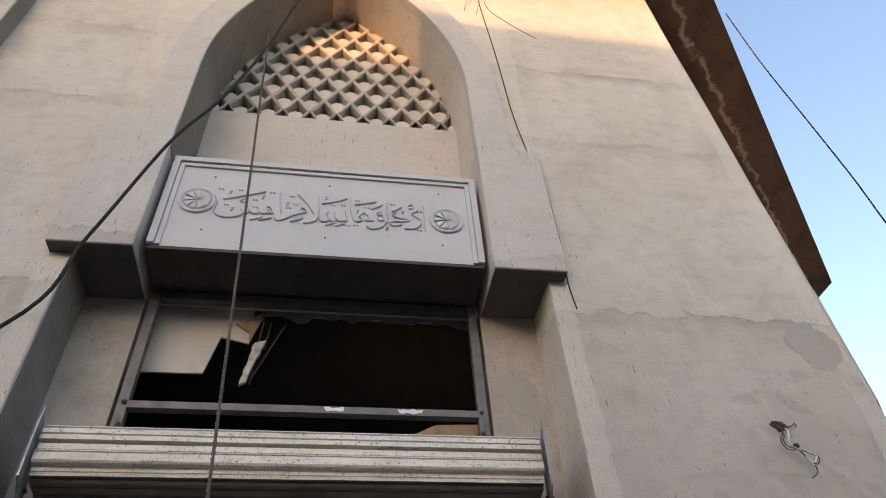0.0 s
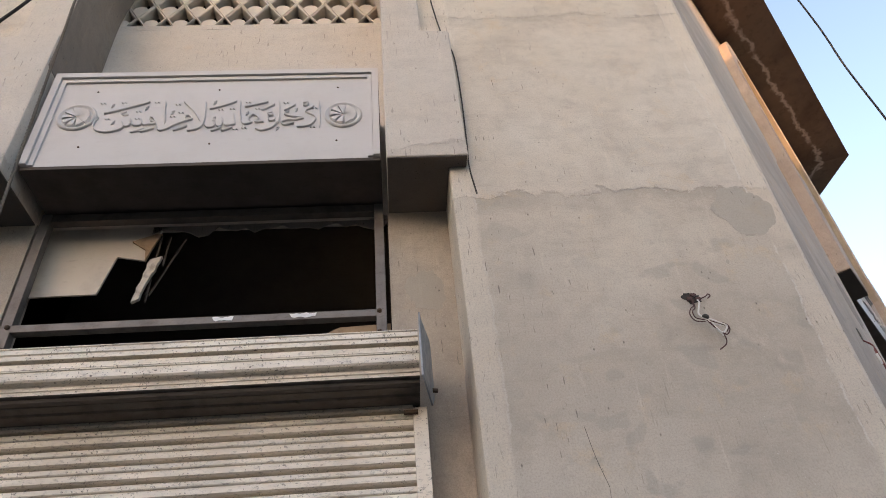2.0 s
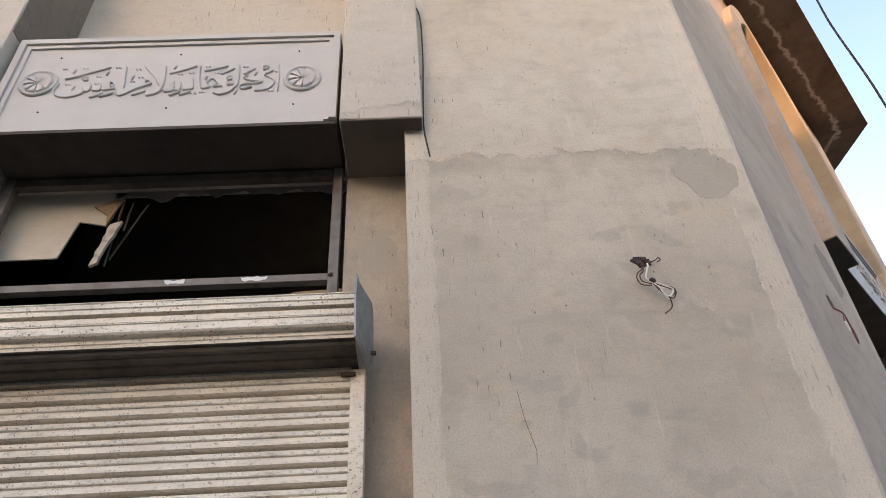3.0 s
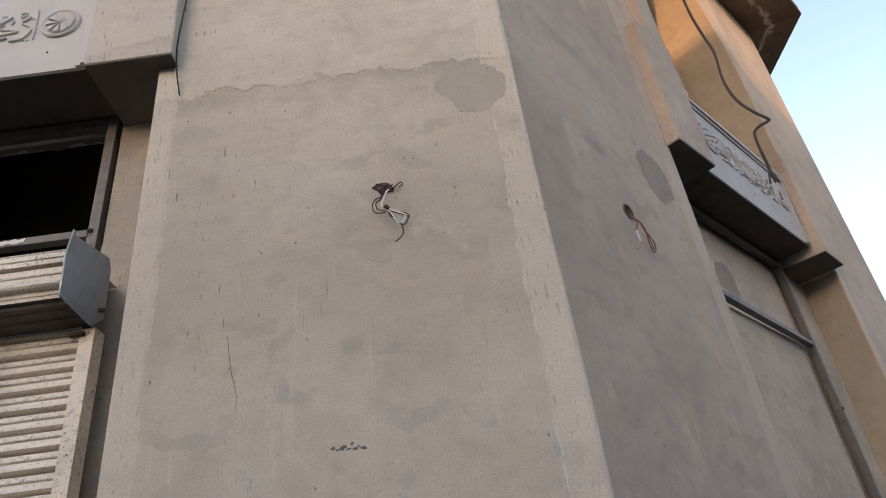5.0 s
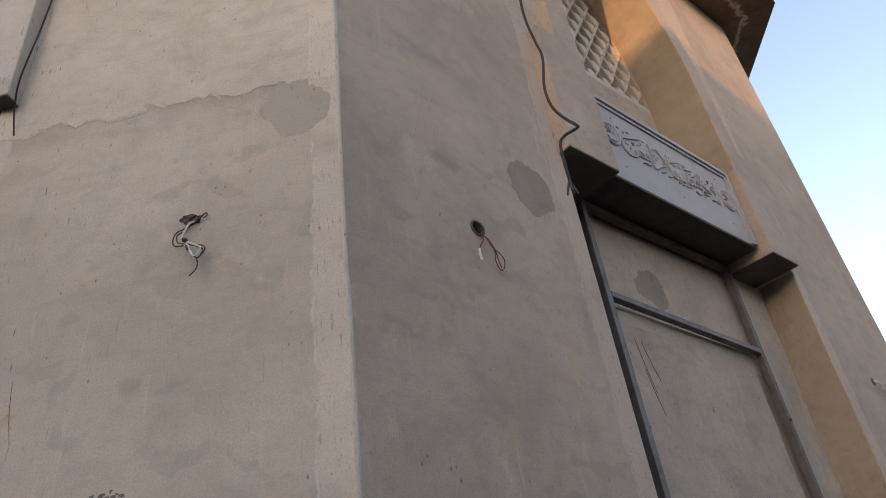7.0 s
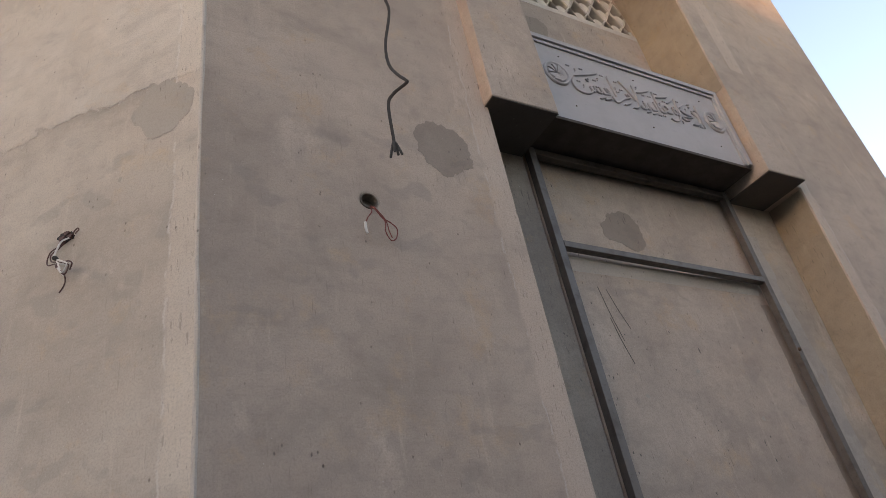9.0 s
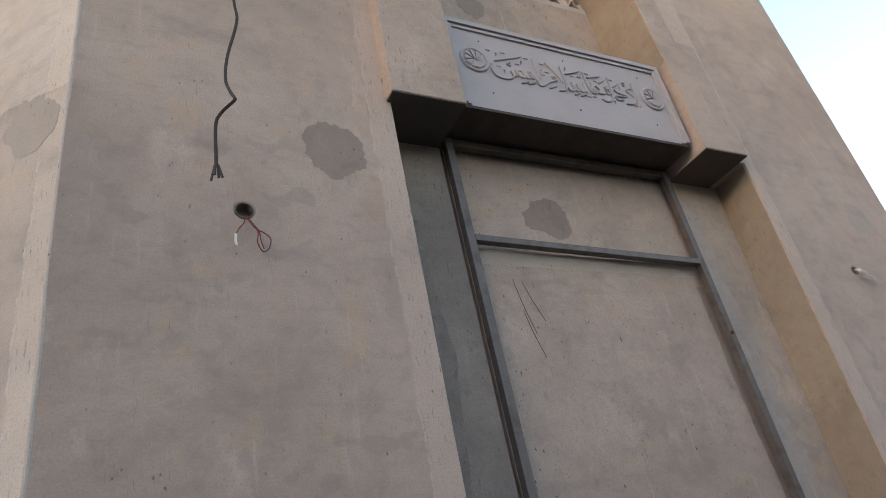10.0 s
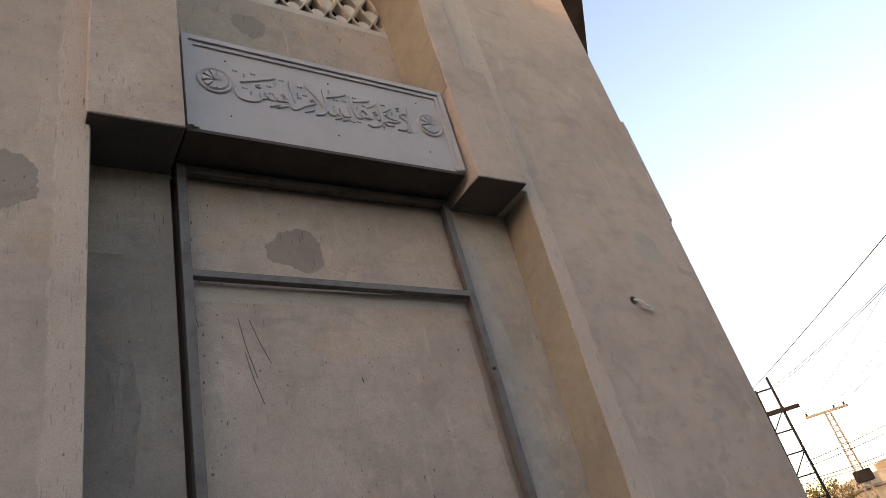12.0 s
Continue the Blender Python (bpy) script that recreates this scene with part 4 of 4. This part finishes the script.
wires = ((M_WHITE, ((2.288, 0.0, 3.268), (2.278, -0.03, 3.235), (2.266, -0.035, 3.205), (2.254, -0.035, 3.170), (2.270, -0.04, 3.146), (2.297, -0.04, 3.118), (2.335, -0.04, 3.103), (2.355, -0.04, 3.103))),
         (M_WHITE, ((2.274, -0.04, 3.145), (2.293, -0.045, 3.106), (2.312, -0.045, 3.068), (2.325, -0.04, 3.052))),
         (M_BROWN, ((2.262, 0.0, 3.262), (2.252, -0.02, 3.222), (2.230, -0.03, 3.202), (2.217, -0.03, 3.172), (2.229, -0.035, 3.136), (2.268, -0.04, 3.126))),
         (M_BROWN, ((2.268, 0.0, 3.258), (2.255, -0.02, 3.212), (2.233, -0.03, 3.186), (2.237, -0.03, 3.155), (2.270, -0.04, 3.134))),
         (M_BROWN, ((2.277, -0.04, 3.136), (2.306, -0.045, 3.118), (2.340, -0.045, 3.112), (2.358, -0.045, 3.095), (2.346, -0.04, 3.072))),
         (M_BROWN, ((2.277, -0.04, 3.133), (2.290, -0.05, 3.096), (2.318, -0.045, 3.068), (2.330, -0.04, 3.040), (2.324, -0.035, 3.014), (2.295, -0.025, 2.995))),
         (M_BROWN, ((2.280, -0.04, 3.140), (2.325, -0.05, 3.106), (2.354, -0.055, 3.082), (2.335, -0.05, 3.052), (2.302, -0.05, 3.082), (2.284, -0.045, 3.120))),
         (M_WHITE, ((2.282, -0.045, 3.138), (2.318, -0.05, 3.114), (2.345, -0.055, 3.090), (2.322, -0.05, 3.062), (2.296, -0.05, 3.092))),
         (M_BROWN, ((2.300, 0.0, 3.270), (2.320, -0.02, 3.268), (2.336, -0.02, 3.281), (2.343, -0.02, 3.270), (2.328, -0.02, 3.258))))
for mat, pts in wires:
    part("wire", tubed(pts, 0.0038 if mat is M_WHITE else 0.0027), mat, t)
part("knot", tubed([(2.264, -0.035, 3.156), (2.274, -0.05, 3.146), (2.286, -0.04, 3.138)], lambda k: 0.004 + 0.006 * math.sin(math.pi * k)), M_BOX, t)

t = thing("wall_box", FACE_B, "round wall box with loose red wires", "junction box")
socket_hole(t, wall_b, -2.175, 3.345, 0.040)
for mat, pts in ((M_RED, ((-2.172, 0.0, 3.315), (-2.166, -0.03, 3.275), (-2.139, -0.03, 3.237), (-2.10, -0.03, 3.215), (-2.076, -0.03, 3.187), (-2.086, -0.03, 3.140), (-2.112, -0.03, 3.124), (-2.132, -0.03, 3.165), (-2.128, -0.03, 3.218), (-2.15, -0.03, 3.252))),
                 (M_RED, ((-2.16, -0.005, 3.31), (-2.155, -0.03, 3.27), (-2.125, -0.032, 3.222), (-2.118, -0.034, 3.17), (-2.108, -0.034, 3.135))),
                 (M_RED, ((-2.175, 0.0, 3.31), (-2.185, -0.03, 3.262), (-2.207, -0.03, 3.228), (-2.222, -0.03, 3.195)))):
    part("wire", tubed(pts, 0.0027), mat, t)
part("taped_end", tubed([(-2.222, -0.03, 3.20), (-2.224, -0.032, 3.17), (-2.22, -0.032, 3.143)], 0.006), M_WHITE, t, "white taped wire end")

t = thing("wall_box", FACE_B, "round wall box stuffed with coiled white wire", "junction box")
socket_hole(t, wall_b, 2.035, 3.305, 0.030)
for k in range(9):
    rnd = random.Random(k + 40)
    pts = [(2.03, -0.005, 3.31)] + [(2.03 + 0.10 * j / 4 + 0.020 * rnd.random(), -0.025 - 0.02 * rnd.random(), 3.275 - 0.075 * j / 4 + 0.025 * rnd.random()) for j in range(5)] + [(2.05, -0.02, 3.245)]
    part("wire", tubed(pts, 0.0042), M_WHITE, t)

# ---- cables and rope ----


def frayed(parent, mat, at, seed):
    rnd = random.Random(seed)
    for k in range(5):
        a, b = rnd.uniform(-0.016, 0.016), rnd.uniform(-0.012, 0.012)
        part("strand", tubed([at, (at[0] + a * 0.5, at[1] + b, at[2] - 0.02), (at[0] + a * 1.3, at[1] + b, at[2] - 0.035 - 0.03 * rnd.random())], 0.0045, 5), mat, parent)


t = thing("hanging_cable", Matrix(), "grey cut cable hanging from the eave with frayed end", "cable")
part("cable", tubed([(3.90, 2.95, 8.24), (3.86, 2.93, 7.2), (3.80, 2.86, 6.2), (3.80, 2.84, 5.4), (3.74, 2.80, 4.9), (3.755, 2.80, 4.4), (3.74, 2.79, 4.05), (3.755, 2.79, 3.86),
                     (3.765, 2.785, 3.75), (3.735, 2.76, 3.56), (3.738, 2.74, 3.43), (3.768, 2.72, 3.34), (3.800, 2.70, 3.275), (3.797, 2.70, 3.262), (3.745, 2.70, 3.235), (3.722, 2.70, 3.19), (3.720, 2.70, 3.03)], 0.0058, 8), M_CABLE, t)
frayed(t, M_BOX, (3.720, 2.70, 3.035), 5)
t = thing("rope", Matrix(), "dusty twisted rope hanging from the black cable", "rope")
for k in range(2):
    pts = []
    for i in range(640):
        z = 4.86 - i * 0.00625
        f = (4.86 - z) / 4
        a = i * 1.1 + math.pi * k
        pts.append((-0.325 + 0.135 * min(1, f * 1.6) + 0.0024 * math.cos(a), 1.90 + 0.0024 * math.sin(a), z))
    part("strand", tubed(pts, 0.0036, 5, smooth=False), M_ROPE, t)
t = thing("overhead_cable", Matrix(), "slack black service cable slung across the front", "cable")
part("cable", tubed([(-9.0, 1.2, 3.2), (-3.0, 1.75, 2.25), (-1.6, 1.88, 2.35), (-0.88, 1.9, 2.97), (-0.75, 1.9, 3.37), (-0.60, 1.9, 3.93), (-0.46, 1.9, 4.26), (-0.33, 1.9, 4.70), (-0.22, 1.9, 5.27), (-0.1, 1.95, 6.2), (0.05, 2.1, 7.4), (0.1, 2.25, 8.25)], 0.0065, 8), M_BLACK, t)
t = thing("wall_cable", FACE_A, "thin black cable clipped beside the arch", "cable")
part("cable", tubed([(1.16, -0.03, 8.2), (1.17, -0.025, 7.5), (1.225, -0.02, 6.5), (1.25, -0.02, 5.8), (1.30, -0.015, 5.32), (1.356, -0.012, 5.1), (1.362, -0.03, 4.7), (1.352, -0.05, 4.3), (1.350, -0.03, 4.12), (1.372, -0.012, 3.95)], 0.0042, 6), M_CABLE, t)

# ---- mortar patches and scratches on the faces ----
part("mortar_patch", blob(2.69, 3.79, 0.145, 0.155, 0.0, 24, rag=0.2), M_PATCH, wall_a, "grey mortar patch")
part("mortar_patch", blob(-1.715, 3.75, 0.155, 0.160, 0.0, 21, rag=0.2), M_PATCH_B, wall_b, "grey mortar patch")
part("mortar_patch", blob(-0.235, 3.738, 0.160, 0.145, 0.345, 33, rag=0.2), M_PATCH_B, wall_b, "grey mortar patch")
part("mortar_patch", blob(-0.30, 5.73, 0.115, 0.13, 0.405, 12), M_PATCH_B, wall_b, "grey mortar patch")
part("mortar_patch", blob(1.10, 3.62, 0.09, 0.13, 0.335, 14), M_PATCH, wall_a, "grey mortar patch")
part("mortar_patch", blob(2.45, 3.80, 0.13, 0.13, 0.0, 17, rag=0.3), M_PATCH, wall_b, "grey mortar patch")
for u0, z0, u1, z1 in ((-0.62, 3.28, -0.55, 2.94), (-0.56, 3.27, -0.47, 3.02), (-0.60, 3.08, -0.53, 2.80), (-0.83, 3.34, -0.82, 3.22), (-0.82, 3.56, -0.80, 3.48)):
    part("scratch", tubed([(u0, 0.345, z0), ((u0 + u1) / 2 - 0.006, 0.3442, (z0 + z1) / 2), (u1, 0.345, z1)], 0.0026, 4), M_SCRATCH, wall_b, "dark scratch")
part("scratch", tubed([(1.655, 0.0, 2.70), (1.672, -0.0004, 2.58), (1.70, 0.0, 2.46)], 0.0014, 4), M_SCRATCH, wall_a, "dark scratch")
rnd = random.Random(12)
for k in range(9):
    u, z = 2.03 + 0.012 * k, 2.232 + 0.02 * rnd.random()
    part("chip", blob(u, z, 0.006 + 0.005 * rnd.random(), 0.003 + 0.004 * rnd.random(), 0.0, k, 10, 0.6, 0.0008), M_SCRATCH, wall_a)
part("plug", blob(2.502, 3.470, 0.010, 0.013, 0.0, 5, 24, 0.3, 0.001), M_PATCH, wall_a, "small filled hole")
for k, (u, z) in enumerate(((-0.52, 2.62), (0.35, 2.50), (-0.05, 2.78))):
    part("plug", blob(u, z, 0.014, 0.012, 0.345, k + 50, 24, 0.4, 0.001), M_PATCH, wall_b, "small filled hole")
rnd = random.Random(77)
for k in range(90):
    # chips crowd along the left upright and thin out across the blank doorway
    u = -0.84 + (0.16 * rnd.random() ** 2 if k < 55 else 1.6 * rnd.random())
    z = rnd.uniform(1.9, 4.05)
    w = 0.002 + 0.0035 * rnd.random() ** 2
    part("chip", blob(u, z, w, w * rnd.uniform(1.2, 3.2), 0.345, 200 + k, 9, 0.7, 0.0006), M_SCRATCH, wall_b)
t = thing("wall_cable", FACE_A, "thin loose wire across the wall by the arch", "cable")
part("cable", tubed([(1.20, -0.08, 7.6), (1.24, -0.03, 7.36), (1.42, -0.012, 7.15), (1.62, -0.008, 6.95)], 0.003, 5), M_CABLE, t)
for a, z in ((1.00, 7.15), (1.06, 7.3), (1.1, 7.1)):
    part("strand", tubed([(a + 0.06, -0.085, z + 0.28), (a + 0.02, -0.088, z + 0.1), (a, -0.082, z)], 0.003, 5), M_ROPE, t)

# ---- the street in the distance ----
import itertools


t = thing("lattice_pole", Matrix.Translation((12.7, 35.1, 0)), "dark steel lattice utility pole", "utility pole")
for u, v in itertools.product((-0.35, 0.35), (-0.06, 0.06)):
    part("leg", tubed([(u * 1.3, v, 0), (u, v, 8.72 if u > 0 else 8.3)], 0.055, 4, smooth=False), M_DARKSTEEL, t)
for k in range(9):
    z = 0.6 + k * 0.95
    for v in (-0.06, 0.06):
        part("brace", tubed([(-0.42, v, z), (0.42, v, z)], 0.035, 4, smooth=False), M_DARKSTEEL, t)
        if k % 2:
            part("brace", tubed([(-0.40, v, z - 0.9), (0.40, v, z)], 0.03, 4, smooth=False), M_DARKSTEEL, t)
part("cross_arm", boxed((-0.6, -0.3, 7.05), (1.0, -0.12, 7.2)), M_DARKSTEEL, t)

t = thing("power_pole", Matrix.Translation((20.15, 55.6, 0)), "pale concrete ladder power pole with cross arm", "utility pole")
for u in (-0.24, 0.24):
    part("leg", tubed([(u * 1.5, 0, 0), (u * 0.7, 0, 9.6)], 0.075, 4, smooth=False), M_POLE, t)
for k in range(22):
    z = 0.8 + 0.41 * k
    w = 0.36 - 0.2 * z / 10
    part("rung", boxed((-w, -0.04, z), (w, 0.04, z + 0.07)), M_POLE, t)
part("cross_arm", boxed((-1.45, -0.08, 9.58), (1.45, 0.08, 9.74)), M_POLE, t)
for u in (-1.35, 0.55, 1.25):
    bm = bmesh.new()
    bmesh.ops.create_cone(bm, cap_ends=True, segments=10, radius1=0.07, radius2=0.05, depth=0.22)
    part("insulator", bm, M_DARKSTEEL, t, "dark insulator", at=Matrix.Translation((u, 0, 9.85)))
part("transformer", boxed((-0.45, -0.4, 4.75), (0.6, 0.3, 5.5), 0.05), M_DARKSTEEL, t)


def overhead(a, b, sag, r=0.018):
    t = thing("power_line", Matrix(), "thin dark overhead power line", "power line", "overhead power lines")
    a, b = Vector(a), Vector(b)
    pts = [a.lerp(b, k / 14) - Vector((0, 0, 4 * sag * (k / 14) * (1 - k / 14))) for k in range(15)]
    part("line", tubed(pts, r * 0.95, 5, 2), M_LINE, t)


for a, b, sag, r in (((12.06, 35.21, 8.3), (17.58, 17.84, 9.83), 0.10, 0.020), ((12.92, 35.04, 8.15), (16.19, 18.35, 7.98), 0.18, 0.014), ((12.98, 35.02, 8.07), (16.11, 18.38, 7.93), 0.20, 0.014),
                     ((18.80, 55.6, 9.95), (21.22, 27.18, 12.4), 0.20, 0.018), ((20.70, 55.6, 9.95), (20.76, 33.69, 10.16), 0.15, 0.018), ((21.40, 55.6, 9.95), (19.8, 34.01, 8.99), 0.15, 0.018),
                     ((12.9, 35.2, 4.9), (20.31, 39.27, 6.35), 0.12, 0.018), ((12.9, 35.2, 4.7), (20.22, 39.32, 5.98), 0.12, 0.018), ((12.9, 35.2, 4.2), (21.52, 45.21, 5.45), 0.12, 0.020), ((12.9, 35.2, 4.1), (21.15, 46.31, 5.27), 0.15, 0.020)):
    overhead(a, b, sag, r)
    # the far ends carry on to posts out of sight
    overhead(b, (b[0] * 2 - a[0], b[1] * 2 - a[1], b[2] * 2 - a[2]), sag, r)


def house(x, y, w, dpt, h, turn, mat, label):
    at = Matrix.Translation((x, y, 0)) @ Matrix.Rotation(radians(turn), 4, "Z")
    t = thing("house", at, label, "house", "houses down the street")
    part("wall", boxed((-w / 2, -dpt / 2, 0), (w / 2, dpt / 2, h), 0.03), mat, t)
    part("roof", boxed((-w / 2 - 0.3, -dpt / 2 - 0.3, h), (w / 2 + 0.3, dpt / 2 + 0.3, h + 0.18), 0.03), M_POLE, t)
    part("parapet", box(boxed((-w / 2, -dpt / 2, h + 0.18), (w / 2, -dpt / 2 + 0.2, h + 0.95)), (-w / 2, -dpt / 2, h + 0.18), (-w / 2 + 0.2, dpt / 2, h + 0.95)), mat, t)
    for k in range(3):
        for z in (1.0, 4.2):
            if z + 1.4 < h:
                u = -w / 2 + w * (k + 0.5) / 3
                win = part("window", boxed((u - 0.6, -dpt / 2 - 0.06, z), (u + 0.6, -dpt / 2 + 0.02, z + 1.4), 0.01), M_POLE, t)
                part("pane", boxed((u - 0.5, -dpt / 2 - 0.075, z + 0.1), (u + 0.5, -dpt / 2 - 0.05, z + 1.3)), M_GLASSDARK, win)
    part("chimney", boxed((w / 2 - 1.4, 0, h + 0.18), (w / 2 - 0.6, 0.8, h + 1.9), 0.02), mat, t)


house(23.5, 62, 7, 8, 4.4, 10, M_HOUSE, "small cream house with flat roof behind the poles")
house(30.5, 66, 9, 9, 5.7, 14, M_HOUSE2, "ochre two-storey house with flat roof")
house(16.0, 76, 8, 8, 3.8, 5, M_HOUSE, "low cream house far down the street")


def tree(x, y, h, seed):
    rnd = random.Random(seed)
    t = thing("tree", Matrix.Translation((x, y, 0)), "dusty olive street tree with an uneven crown", "tree")
    bm = tubed([(0, 0, 0), (0.1, 0, h * 0.3), (0.0, 0.1, h * 0.55)], lambda k: 0.16 - 0.08 * k, 8)
    for k in range(7):
        a = k * 2.4
        tube(bm, [(0.05, 0, h * (0.3 + 0.03 * k)), (math.cos(a) * 0.5, math.sin(a) * 0.5, h * 0.6), (math.cos(a) * 1.1, math.sin(a) * 1.1, h * (0.7 + 0.03 * k))], lambda q: 0.06 - 0.045 * q, 5)
    part("trunk", bm, M_BARK, t)
    verts, faces = [], []
    for k in range(70):
        a, q, b = rnd.uniform(0, 6.28), rnd.random() ** 0.5, rnd.uniform(-1, 1)
        c = Vector((math.cos(a) * 1.7 * q, math.sin(a) * 1.7 * q, h * 0.74 + b * h * 0.24 * (1 - 0.5 * q)))
        for j in range(34):
            p = c + Vector([rnd.gauss(0, 0.22) for _ in range(3)])
            s = rnd.uniform(0.05, 0.11)
            e = Euler((rnd.uniform(0, 6), rnd.uniform(0, 6), rnd.uniform(0, 6))).to_matrix()
            i = len(verts)
            verts += [tuple(p + e @ Vector(v)) for v in ((-s, 0, 0), (0, -s * 0.5, 0.01), (s, 0, 0), (0, s * 0.5, 0.01))]
            faces.append((i, i + 1, i + 2, i + 3))
    me = bpy.data.meshes.new("crown")
    me.from_pydata(verts, [], faces)
    me.materials.append(M_LEAF)
    ob = new("crown", me)
    ob.parent = t


tree(16.4, 50.4, 5.5, 3)
tree(18.6, 52.0, 3.6, 6)
